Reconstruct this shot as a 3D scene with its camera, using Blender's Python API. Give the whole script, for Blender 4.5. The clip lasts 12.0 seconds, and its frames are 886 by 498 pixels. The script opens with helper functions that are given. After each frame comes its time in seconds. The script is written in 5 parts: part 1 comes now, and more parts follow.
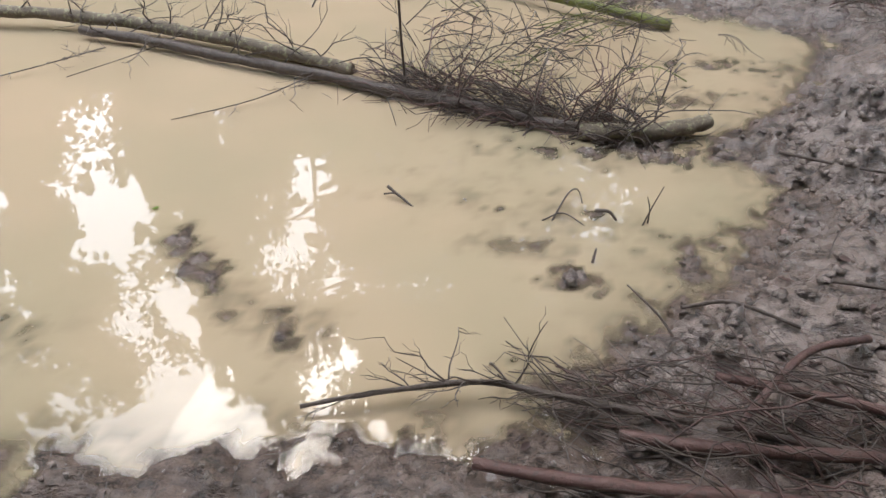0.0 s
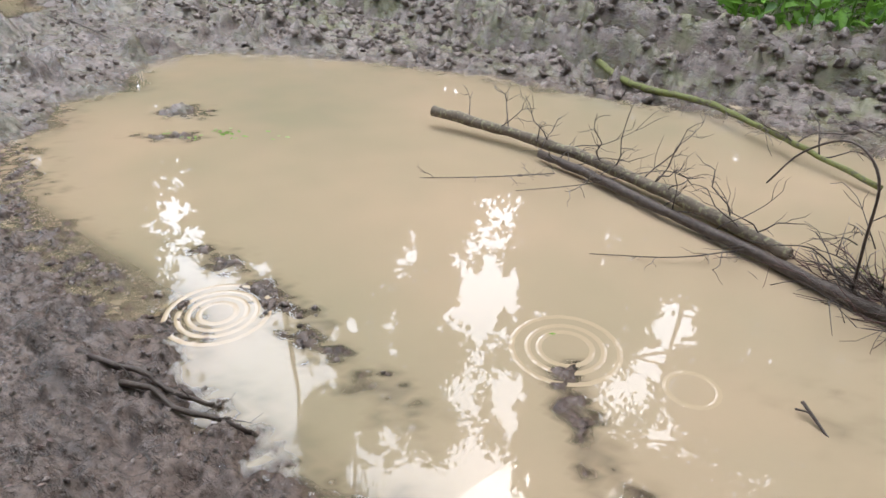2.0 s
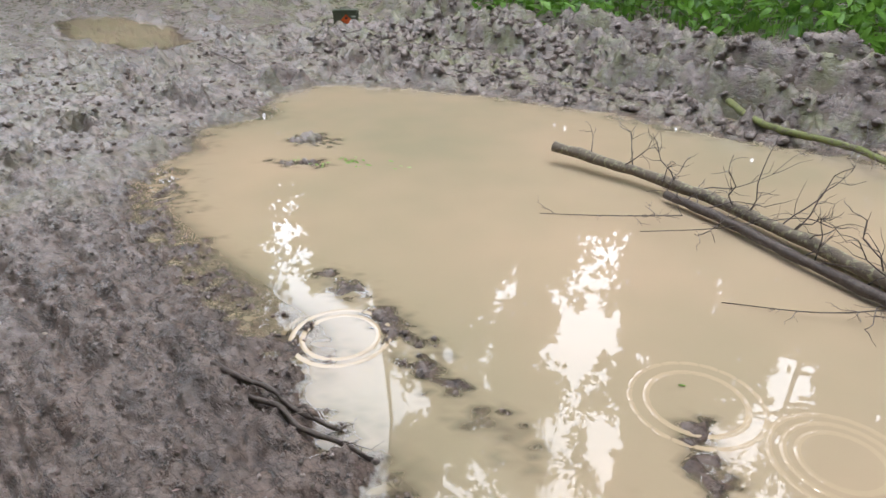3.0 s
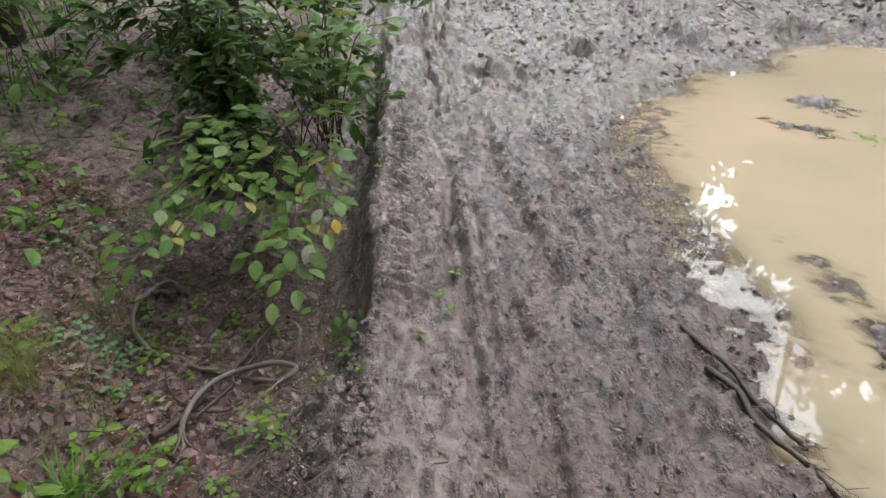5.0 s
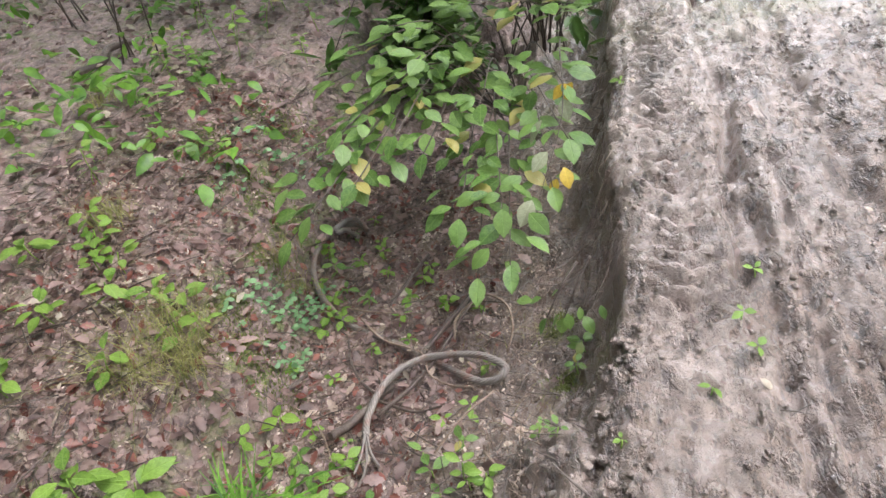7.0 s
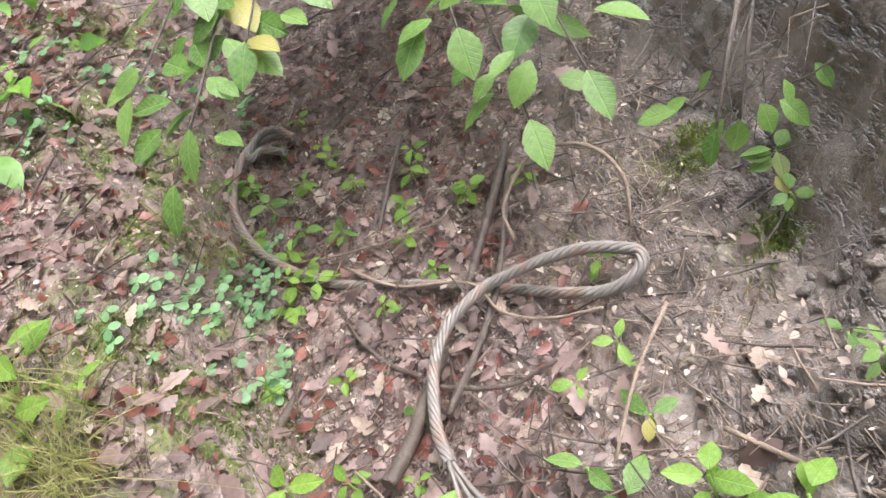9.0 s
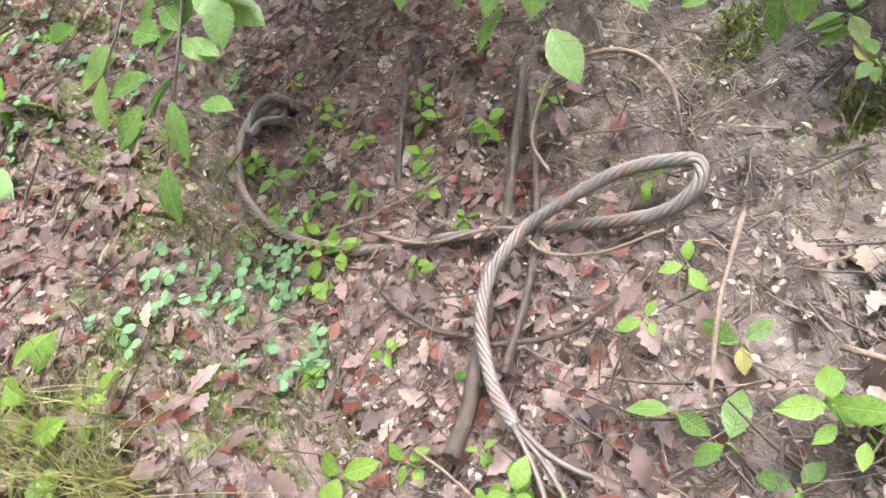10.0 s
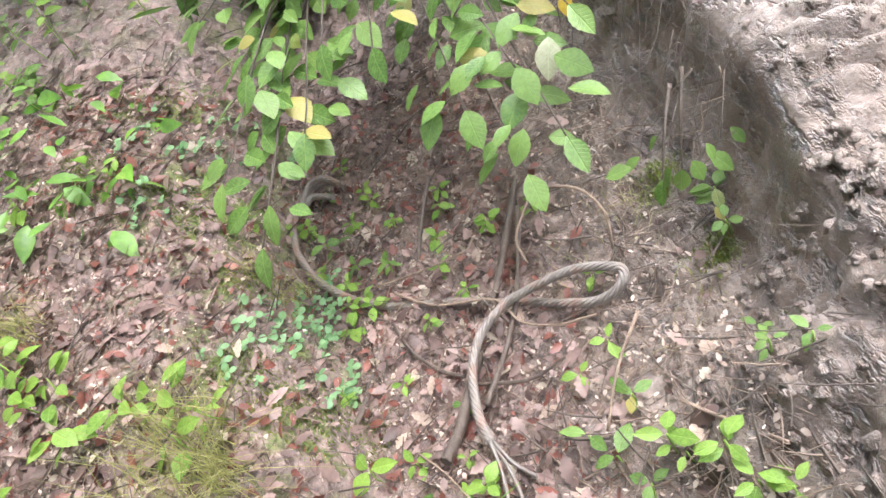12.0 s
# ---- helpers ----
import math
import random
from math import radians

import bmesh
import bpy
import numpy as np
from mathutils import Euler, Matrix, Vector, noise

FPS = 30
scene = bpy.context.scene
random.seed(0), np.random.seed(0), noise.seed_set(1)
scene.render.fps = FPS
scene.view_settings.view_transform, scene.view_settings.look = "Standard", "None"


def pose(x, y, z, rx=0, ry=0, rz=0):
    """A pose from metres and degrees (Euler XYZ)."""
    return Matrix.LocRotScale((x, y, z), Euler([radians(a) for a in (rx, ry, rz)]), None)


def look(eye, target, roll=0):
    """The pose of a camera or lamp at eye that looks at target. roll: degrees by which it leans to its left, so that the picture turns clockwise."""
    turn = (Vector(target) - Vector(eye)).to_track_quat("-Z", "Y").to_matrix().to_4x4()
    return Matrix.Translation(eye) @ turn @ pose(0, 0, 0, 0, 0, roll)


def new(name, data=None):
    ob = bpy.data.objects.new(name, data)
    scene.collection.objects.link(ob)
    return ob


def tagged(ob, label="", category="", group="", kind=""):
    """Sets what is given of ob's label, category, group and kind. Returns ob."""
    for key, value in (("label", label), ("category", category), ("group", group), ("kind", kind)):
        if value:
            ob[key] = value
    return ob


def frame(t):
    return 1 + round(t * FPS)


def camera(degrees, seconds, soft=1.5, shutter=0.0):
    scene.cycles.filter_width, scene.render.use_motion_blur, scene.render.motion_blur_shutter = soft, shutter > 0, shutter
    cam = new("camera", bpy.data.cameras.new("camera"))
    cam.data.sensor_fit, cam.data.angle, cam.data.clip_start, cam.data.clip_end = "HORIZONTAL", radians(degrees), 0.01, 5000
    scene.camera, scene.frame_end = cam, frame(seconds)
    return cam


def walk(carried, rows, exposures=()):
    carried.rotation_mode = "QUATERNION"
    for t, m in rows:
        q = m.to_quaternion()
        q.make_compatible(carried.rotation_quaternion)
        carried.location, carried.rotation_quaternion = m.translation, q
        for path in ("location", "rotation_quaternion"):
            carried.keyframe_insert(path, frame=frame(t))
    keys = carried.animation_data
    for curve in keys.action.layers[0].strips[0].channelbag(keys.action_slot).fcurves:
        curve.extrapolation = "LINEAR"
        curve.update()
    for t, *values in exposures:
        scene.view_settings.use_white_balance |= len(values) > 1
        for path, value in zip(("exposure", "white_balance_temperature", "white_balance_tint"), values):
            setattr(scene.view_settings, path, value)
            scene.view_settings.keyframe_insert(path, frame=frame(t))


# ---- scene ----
cam = camera(68.0, 12.0)
PATH = [
    (0, (-0.012, 0.009, 1.528), (-0.058, 1.528, 0.228), 1.8),
    (0.5, (-0.072, 0.04, 1.549), (-0.385, 1.558, 0.286), 1.2),
    (1, (-0.127, 0.081, 1.591), (-0.722, 1.613, 0.451), -0.6),
    (1.5, (-0.15, 0.121, 1.557), (-1.029, 1.596, 0.532), -0.2),
    (2, (-0.206, 0.065, 1.579), (-1.29, 1.414, 0.578), 0.3),
    (2.5, (-0.264, 0.049, 1.573), (-1.503, 1.327, 0.66), -0.0),
    (2.7, (-0.28, 0.038, 1.579), (-1.553, 1.286, 0.672), -0.3),
    (4.3, (-0.385, -0.151, 1.537), (-2.027, 0.421, 0.549), -2.1),
    (4.5, (-0.404, -0.175, 1.529), (-2.078, 0.275, 0.532), -1.4),
    (5, (-0.542, -0.19, 1.497), (-2.267, -0.125, 0.486), -2.5),
    (5.5, (-0.709, -0.206, 1.451), (-2.41, -0.397, 0.417), -2.8),
    (6, (-0.94, -0.332, 1.417), (-2.586, -0.648, 0.325), -4.6),
    (6.5, (-1.133, -0.431, 1.409), (-2.727, -0.813, 0.263), -7.1),
    (7, (-1.382, -0.46, 1.323), (-2.87, -0.933, 0.074), -10.9),
    (7.5, (-1.615, -0.571, 1.149), (-2.975, -1.115, -0.212), -13.6),
    (7.7, (-1.716, -0.648, 1.053), (-3.067, -1.14, -0.337), -14.2),
    (9.3, (-2.106, -0.926, 0.602), (-3.372, -1.262, -0.908), -34.3),
    (9.5, (-2.119, -0.934, 0.583), (-3.367, -1.286, -0.939), -36.9),
    (10, (-2.152, -0.956, 0.532), (-3.365, -1.396, -0.995), -42.8),
    (10.5, (-2.164, -0.958, 0.516), (-3.332, -1.422, -1.039), -45.1),
    (11, (-2.131, -0.931, 0.603), (-3.3, -1.388, -0.953), -44.9),
    (11.5, (-2.041, -0.865, 0.809), (-3.251, -1.3, -0.723), -42.4),
    (12, (-1.91, -0.794, 0.976), (-3.193, -1.224, -0.497), -38.7),
]
walk(cam, [(t, look(eye, target, roll)) for t, eye, target, roll in PATH],
     [(0.0, 0.12), (2.7, 0.05), (4.5, 0.1), (5.5, 0.68), (6.5, 1.25), (7.5, 1.52), (9.5, 2.08), (10.5, 2.1), (12.0, 2.12)])

# ---- world, sun, exposure ----
world = bpy.data.worlds.new("overcast_sky")
scene.world = world
world.use_nodes = True
wn, wl = world.node_tree.nodes, world.node_tree.links
sky = wn.new("ShaderNodeTexSky")
sky.sky_type, sky.sun_disc = "NISHITA", False
sky.sun_elevation, sky.sun_rotation = radians(58), radians(-20)
sky.air_density, sky.dust_density = 1.0, 4.0
sky_gain = wn.new("ShaderNodeVectorMath")
sky_gain.operation = "SCALE"
sky_gain.inputs["Scale"].default_value = 0.12
wl.new(sky.outputs[0], sky_gain.inputs[0])
cloud = wn.new("ShaderNodeMix")
cloud.data_type = "RGBA"
cloud.inputs["Factor"].default_value = 0.8
cloud.inputs["B"].default_value = (0.88, 0.955, 1.085, 1)
wl.new(sky_gain.outputs[0], cloud.inputs["A"])
wl.new(cloud.outputs["Result"], wn["Background"].inputs["Color"])
wn["Background"].inputs["Strength"].default_value = 5.0

sun = new("sun", bpy.data.lights.new("sun", "SUN"))
sun.data.energy, sun.data.angle, sun.data.color = 0.6, radians(25), (1.0, 0.97, 0.93)
sun.matrix_world = look((0, 0, 20), (20 * math.sin(radians(20)) * 0.6, -20 * math.cos(radians(20)) * 0.6, 0))


# ---- materials ----
class Nodes:
    """Short hand for building one node material."""

    def __init__(self, name):
        self.m = bpy.data.materials.new(name)
        self.m.use_nodes = True
        self.t = self.m.node_tree
        self.bsdf = self.t.nodes["Principled BSDF"]
        self.out = self.t.nodes["Material Output"]
        self.coord = self.t.nodes.new("ShaderNodeTexCoord")

    def put(self, socket, value):
        if isinstance(value, bpy.types.NodeSocket):
            self.t.links.new(value, socket)
        else:
            socket.default_value = value

    def noise(self, scale, detail=4, rough=0.6, where=None, stretch=None):
        n = self.t.nodes.new("ShaderNodeTexNoise")
        n.inputs["Scale"].default_value, n.inputs["Detail"].default_value, n.inputs["Roughness"].default_value = scale, detail, rough
        where = where or self.coord.outputs["Object"]
        if stretch:
            g = self.t.nodes.new("ShaderNodeMapping")
            g.inputs["Scale"].default_value = stretch
            self.t.links.new(where, g.inputs["Vector"])
            where = g.outputs[0]
        self.t.links.new(where, n.inputs["Vector"])
        return n.outputs["Fac"]

    def cells(self, scale, feature="F1"):
        n = self.t.nodes.new("ShaderNodeTexVoronoi")
        n.feature = feature
        n.inputs["Scale"].default_value = scale
        self.t.links.new(self.coord.outputs["Object"], n.inputs["Vector"])
        return n

    def ramp(self, fac, *stops):
        n = self.t.nodes.new("ShaderNodeValToRGB")
        e = n.color_ramp.elements
        while len(e) < len(stops):
            e.new(0.5)
        for k, (p, c) in zip(e, stops):
            k.position = p
            k.color = (*c, 1) if isinstance(c, tuple) else (c, c, c, 1)
        self.put(n.inputs["Fac"], fac)
        return n.outputs["Color"]

    def mix(self, fac, a, b, kind="MIX"):
        n = self.t.nodes.new("ShaderNodeMix")
        n.data_type, n.blend_type = "RGBA", kind
        self.put(n.inputs["Factor"], fac)
        for key, v in (("A", a), ("B", b)):
            self.put(n.inputs[key], (*v, 1) if isinstance(v, tuple) else v)
        return n.outputs["Result"]

    def math(self, kind, a, b=0.0):
        n = self.t.nodes.new("ShaderNodeMath")
        n.operation = kind
        self.put(n.inputs[0], a)
        self.put(n.inputs[1], b)
        return n.outputs[0]

    def attr(self, name):
        n = self.t.nodes.new("ShaderNodeAttribute")
        n.attribute_name = name
        return n.outputs["Fac"]

    def island(self):
        return self.t.nodes.new("ShaderNodeNewGeometry").outputs["Random Per Island"]

    def each(self):
        return self.t.nodes.new("ShaderNodeObjectInfo").outputs["Random"]

    def bump(self, height, strength=0.5, distance=0.01):
        n = self.t.nodes.new("ShaderNodeBump")
        n.inputs["Strength"].default_value, n.inputs["Distance"].default_value = strength, distance
        self.put(n.inputs["Height"], height)
        self.put(self.bsdf.inputs["Normal"], n.outputs[0])
        return n.outputs[0]

    def set(self, **kw):
        for key, v in kw.items():
            self.put(self.bsdf.inputs[key.replace("_", " ")], (*v, 1) if isinstance(v, tuple) else v)
        return self.m


def ground_material():
    n = Nodes("wet_mud_and_litter")
    big, mid, fine = n.noise(1.3, 4), n.noise(9, 6, 0.65, stretch=(0.55, 1, 1)), n.noise(70, 6, 0.7)
    mud = n.mix(n.ramp(mid, (0.3, 0.0), (0.72, 1.0)), (0.115, 0.081, 0.066), (0.315, 0.243, 0.207))
    mud = n.mix(n.ramp(big, (0.42, 0.0), (0.62, 0.55)), mud, (0.175, 0.124, 0.096))
    # shade of pits put into the mud colour, dark where the bump noise dips
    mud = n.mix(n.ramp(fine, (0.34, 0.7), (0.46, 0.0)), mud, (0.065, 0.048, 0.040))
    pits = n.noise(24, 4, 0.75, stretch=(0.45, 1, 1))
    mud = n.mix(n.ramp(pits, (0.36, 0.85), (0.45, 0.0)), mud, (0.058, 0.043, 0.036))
    # broad shaded hollows painted by noise alone, without relief of their own
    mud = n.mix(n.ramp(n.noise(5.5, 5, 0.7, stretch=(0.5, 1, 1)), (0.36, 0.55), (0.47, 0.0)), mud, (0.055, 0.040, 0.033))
    mud = n.mix(n.ramp(n.noise(34, 5, 0.7), (0.58, 0.0), (0.68, 0.55)), mud, (0.36, 0.29, 0.255))
    far = n.mix(n.ramp(n.noise(3.1, 5, 0.7), (0.44, 0.0), (0.60, 0.75)), mud, (0.15, 0.15, 0.055))
    mud = n.mix(n.attr("algae"), mud, far)
    soil = n.mix(n.ramp(n.noise(16, 6, 0.7), (0.35, 0.0), (0.65, 1.0)), (0.055, 0.035, 0.030), (0.30, 0.212, 0.188))
    soil = n.mix(n.ramp(n.noise(55, 4, 0.6), (0.56, 0.0), (0.64, 0.55)), soil, (0.42, 0.31, 0.27))
    moss = n.mix(n.ramp(n.noise(60, 5), (0.35, 0.0), (0.7, 1.0)), (0.045, 0.065, 0.012), (0.17, 0.20, 0.035))
    col = n.mix(n.attr("litter"), mud, soil)
    col = n.mix(n.math("MULTIPLY", n.attr("moss"), n.ramp(n.noise(11, 5), (0.49, 0.0), (0.57, 1.0))), col, moss)
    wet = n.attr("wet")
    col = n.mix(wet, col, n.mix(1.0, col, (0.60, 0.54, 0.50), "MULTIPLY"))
    rough = n.mix(n.attr("litter"), n.ramp(mid, (0.35, 0.20), (0.7, 0.42)), grey(0.75))
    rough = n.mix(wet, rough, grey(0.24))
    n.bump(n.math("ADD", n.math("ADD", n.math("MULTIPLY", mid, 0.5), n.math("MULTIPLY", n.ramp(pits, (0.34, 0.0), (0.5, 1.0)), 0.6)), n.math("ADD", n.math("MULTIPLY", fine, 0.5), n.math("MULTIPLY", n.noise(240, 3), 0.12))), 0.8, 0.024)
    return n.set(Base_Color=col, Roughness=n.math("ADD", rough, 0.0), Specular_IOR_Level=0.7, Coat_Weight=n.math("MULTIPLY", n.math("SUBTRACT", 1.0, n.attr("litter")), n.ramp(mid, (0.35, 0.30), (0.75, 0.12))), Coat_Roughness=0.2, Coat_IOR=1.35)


def grey(v):
    return (v, v, v)


def water_material():
    n = Nodes("turbid_puddle_water")
    silt = n.mix(n.ramp(n.noise(0.55, 3), (0.35, 0.0), (0.68, 1.0)), (0.41, 0.302, 0.198), (0.305, 0.252, 0.162))
    n.bump(n.noise(5.0, 2, 0.4, stretch=(1, 1.6, 1)), 0.02, 0.012)
    n.set(Base_Color=silt, Roughness=0.0, IOR=1.6)
    t = n.t
    clear = t.nodes.new("ShaderNodeBsdfTransparent")
    clear.inputs["Color"].default_value = (0.94, 0.92, 0.88, 1)
    gloss = t.nodes.new("ShaderNodeBsdfGlossy")
    gloss.inputs["Roughness"].default_value = 0.03
    fres = t.nodes.new("ShaderNodeFresnel")
    fres.inputs["IOR"].default_value = 1.333
    thin = t.nodes.new("ShaderNodeMixShader")
    t.links.new(fres.outputs[0], thin.inputs[0])
    t.links.new(clear.outputs[0], thin.inputs[1])
    t.links.new(gloss.outputs[0], thin.inputs[2])
    both = t.nodes.new("ShaderNodeMixShader")
    t.links.new(n.attr("turbid"), both.inputs[0])
    t.links.new(thin.outputs[0], both.inputs[1])
    t.links.new(n.bsdf.outputs[0], both.inputs[2])
    t.links.new(both.outputs[0], n.out.inputs["Surface"])
    return n.m


def leaf_material(name, lo, hi, rough=0.38, per="each", odd=None, veins=False):
    n = Nodes(name)
    r = n.each() if per == "each" else n.island()
    col = n.mix(r, lo, hi)
    col = n.mix(n.ramp(n.noise(8, 3), (0.4, 0.0), (0.7, 0.35)), col, tuple(min(1.0, c * 1.7) for c in hi))
    if odd:
        col = n.mix(n.ramp(n.math("FRACT", n.math("MULTIPLY", r, 7.31)), (0.93, 0.0), (0.95, 1.0)), col, odd)
    col = n.mix(n.ramp(n.noise(45, 4), (0.35, 0.35), (0.7, 0.0)), col, tuple(c * 0.45 for c in lo))
    if veins:
        xyz = n.t.nodes.new("ShaderNodeSeparateXYZ")
        n.t.links.new(n.coord.outputs["Object"], xyz.inputs[0])
        side = n.math("ABSOLUTE", xyz.outputs["Y"])
        rib = n.ramp(n.math("FRACT", n.math("MULTIPLY", n.math("SUBTRACT", xyz.outputs["X"], n.math("MULTIPLY", side, 0.8)), 9.0)), (0.0, 1.0), (0.16, 0.0), (0.9, 0.0), (1.0, 0.7))
        rib = n.math("MAXIMUM", n.math("MULTIPLY", rib, 0.55), n.ramp(side, (0.008, 1.0), (0.022, 0.0)))
        col = n.mix(n.math("MULTIPLY", rib, 0.28), col, tuple(min(1.0, c * 1.6 + 0.01) for c in hi))
        n.bump(n.math("SUBTRACT", n.math("MULTIPLY", n.noise(14, 3), 0.5), rib), 0.55, 0.004)
    else:
        n.bump(n.noise(130, 3), 0.3, 0.003)
    n.set(Base_Color=col, Roughness=rough, Specular_IOR_Level=0.45)
    t = n.t
    lit = t.nodes.new("ShaderNodeBsdfTranslucent")
    n.put(lit.inputs["Color"], col)
    both = t.nodes.new("ShaderNodeMixShader")
    both.inputs[0].default_value = 0.45
    t.links.new(n.bsdf.outputs[0], both.inputs[1])
    t.links.new(lit.outputs[0], both.inputs[2])
    t.links.new(both.outputs[0], n.out.inputs["Surface"])
    return n.m


def bark_material(name, lo, hi, spot, rough=0.65):
    n = Nodes(name)
    col = n.mix(n.noise(30, 6, 0.7), lo, hi)
    col = n.mix(n.ramp(n.noise(34, 5, 0.7), (0.52, 0.0), (0.60, 0.85)), col, spot)
    n.bump(n.math("ADD", n.noise(120, 5, 0.7), n.noise(25, 3)), 0.8, 0.006)
    return n.set(Base_Color=col, Roughness=rough)


def metal_material():
    n = Nodes("weathered_steel_wire")
    col = n.mix(n.noise(60, 5), (0.105, 0.086, 0.074), (0.235, 0.20, 0.178))
    col = n.mix(n.ramp(n.noise(9, 5, 0.7), (0.5, 0.0), (0.64, 0.8)), col, (0.20, 0.105, 0.072))
    n.bump(n.noise(300, 3), 0.4, 0.002)
    return n.set(Base_Color=col, Roughness=0.55, Metallic=0.35)


def paint_material(name, colour, rough):
    n = Nodes(name)
    col = n.mix(n.ramp(n.noise(25, 5), (0.45, 0.0), (0.7, 0.5)), colour, tuple(c * 0.6 + 0.03 for c in colour))
    n.bump(n.noise(90, 3), 0.2, 0.002)
    return n.set(Base_Color=col, Roughness=rough)


MUD = ground_material()
WATER = water_material()
BUSH_LEAF = leaf_material("hazel_leaf", (0.070, 0.145, 0.028), (0.175, 0.275, 0.065), odd=(0.40, 0.33, 0.10), veins=True)
LIME_LEAF = leaf_material("young_bramble_leaf", (0.11, 0.21, 0.03), (0.225, 0.345, 0.06), veins=True)
CLOVER_LEAF = leaf_material("wood_sorrel_leaf", (0.13, 0.25, 0.11), (0.24, 0.39, 0.19), per="island")
CROWN_LEAF = leaf_material("tree_crown_leaf", (0.035, 0.075, 0.014), (0.075, 0.14, 0.025), per="island")
HERB_LEAF = leaf_material("bank_herb_leaf", (0.045, 0.12, 0.014), (0.20, 0.38, 0.055), per="island")
MOSS_LEAF = leaf_material("moss_tip", (0.075, 0.10, 0.015), (0.20, 0.23, 0.05), 0.6, per="island")
YELLOW_LEAF = leaf_material("yellowed_leaf", (0.50, 0.30, 0.03), (0.62, 0.44, 0.06), veins=True)
WAN_LEAF = leaf_material("wilted_pale_leaf", (0.27, 0.30, 0.17), (0.42, 0.42, 0.28), veins=True)
GRASS = leaf_material("grass_blade", (0.16, 0.20, 0.045), (0.40, 0.34, 0.15), 0.5, per="island")
DEAD_LEAF = leaf_material("fallen_oak_leaf", (0.065, 0.036, 0.030), (0.37, 0.255, 0.225), 0.5, per="island", odd=(0.55, 0.46, 0.36))
RED_LEAF = leaf_material("wet_red_leaf", (0.10, 0.030, 0.022), (0.30, 0.125, 0.095), 0.35, per="island")
PALE_LEAF = leaf_material("pale_oak_leaf", (0.26, 0.18, 0.14), (0.46, 0.35, 0.28), 0.6)
PALE_BITS = leaf_material("pale_leaf_bits", (0.20, 0.13, 0.10), (0.66, 0.52, 0.44), 0.6, per="island")
LOG_BARK = bark_material("lichen_spotted_bark", (0.055, 0.040, 0.028), (0.20, 0.150, 0.10), (0.27, 0.25, 0.14))
WET_BARK = bark_material("wet_dark_bark", (0.030, 0.020, 0.015), (0.095, 0.064, 0.048), (0.10, 0.075, 0.055), 0.45)
RED_BARK = bark_material("reddish_bark", (0.062, 0.030, 0.024), (0.155, 0.078, 0.062), (0.055, 0.032, 0.026), 0.45)
MOSS_BARK = bark_material("mossy_bark", (0.085, 0.095, 0.025), (0.20, 0.21, 0.045), (0.08, 0.06, 0.04))
STRAW = bark_material("dry_stem", (0.12, 0.08, 0.058), (0.28, 0.20, 0.145), (0.12, 0.075, 0.05))
STEEL = metal_material()


# ---- shape helpers ----
def lattice(ix, iy, seed):
    h = (ix.astype(np.int64) * 374761393 + iy.astype(np.int64) * 668265263 + seed * 974711) & 0x7FFFFFFF
    h = ((h ^ (h >> 13)) * 1274126177) & 0x7FFFFFFF
    return ((h ^ (h >> 16)) & 0xFFFF) / 65535.0


def soft_noise(x, y, seed=0):
    ix, iy = np.floor(x), np.floor(y)
    fx, fy = x - ix, y - iy
    fx, fy = fx * fx * fx * (fx * (fx * 6 - 15) + 10), fy * fy * fy * (fy * (fy * 6 - 15) + 10)
    a, b = lattice(ix, iy, seed), lattice(ix + 1, iy, seed)
    c, d = lattice(ix, iy + 1, seed), lattice(ix + 1, iy + 1, seed)
    return (a + (b - a) * fx) * (1 - fy) + (c + (d - c) * fx) * fy - 0.5


def fbm(x, y, scale, octaves=4, seed=0, gain=0.5):
    out, amp = 0.0, 1.0
    for k in range(octaves):
        turn = 0.6 * k
        u, v = x * math.cos(turn) - y * math.sin(turn), x * math.sin(turn) + y * math.cos(turn)
        out = out + amp * soft_noise(u * scale * 2 ** k + 7.3 * k, v * scale * 2 ** k - 3.1 * k, seed + k)
        amp *= gain
    return out


def step(a, b, x):
    t = np.clip((x - a) / (b - a), 0, 1)
    return t * t * (3 - 2 * t)


# the plan of the puddle's shore, anticlockwise from the near bank
SHORE = [(-1.42, 0.80), (-0.85, 0.85), (-0.35, 0.92), (0.02, 0.97), (0.33, 1.03), (0.24, 1.17), (0.50, 1.26), (0.68, 1.55), (1.08, 1.95),
         (1.36, 2.22), (1.28, 2.38), (1.08, 2.50), (1.37, 2.68), (1.50, 2.95), (1.84, 3.45), (2.16, 3.80), (1.90, 4.02), (1.28, 4.26), (0.55, 4.45),
         (-0.20, 4.80), (-0.70, 5.02), (-1.45, 5.08), (-2.20, 4.95), (-3.10, 4.88), (-4.00, 4.74), (-5.00, 4.42), (-6.05, 3.85), (-6.36, 3.56),
         (-6.18, 3.15), (-5.97, 2.85), (-5.58, 2.60), (-5.60, 2.35), (-5.75, 2.09), (-5.20, 1.81), (-5.05, 1.53), (-4.80, 1.20), (-4.32, 1.00), (-3.82, 0.96), (-3.42, 0.90), (-2.86, 0.90), (-2.58, 0.95), (-2.27, 0.98),
         (-2.14, 0.83), (-1.72, 0.83)]


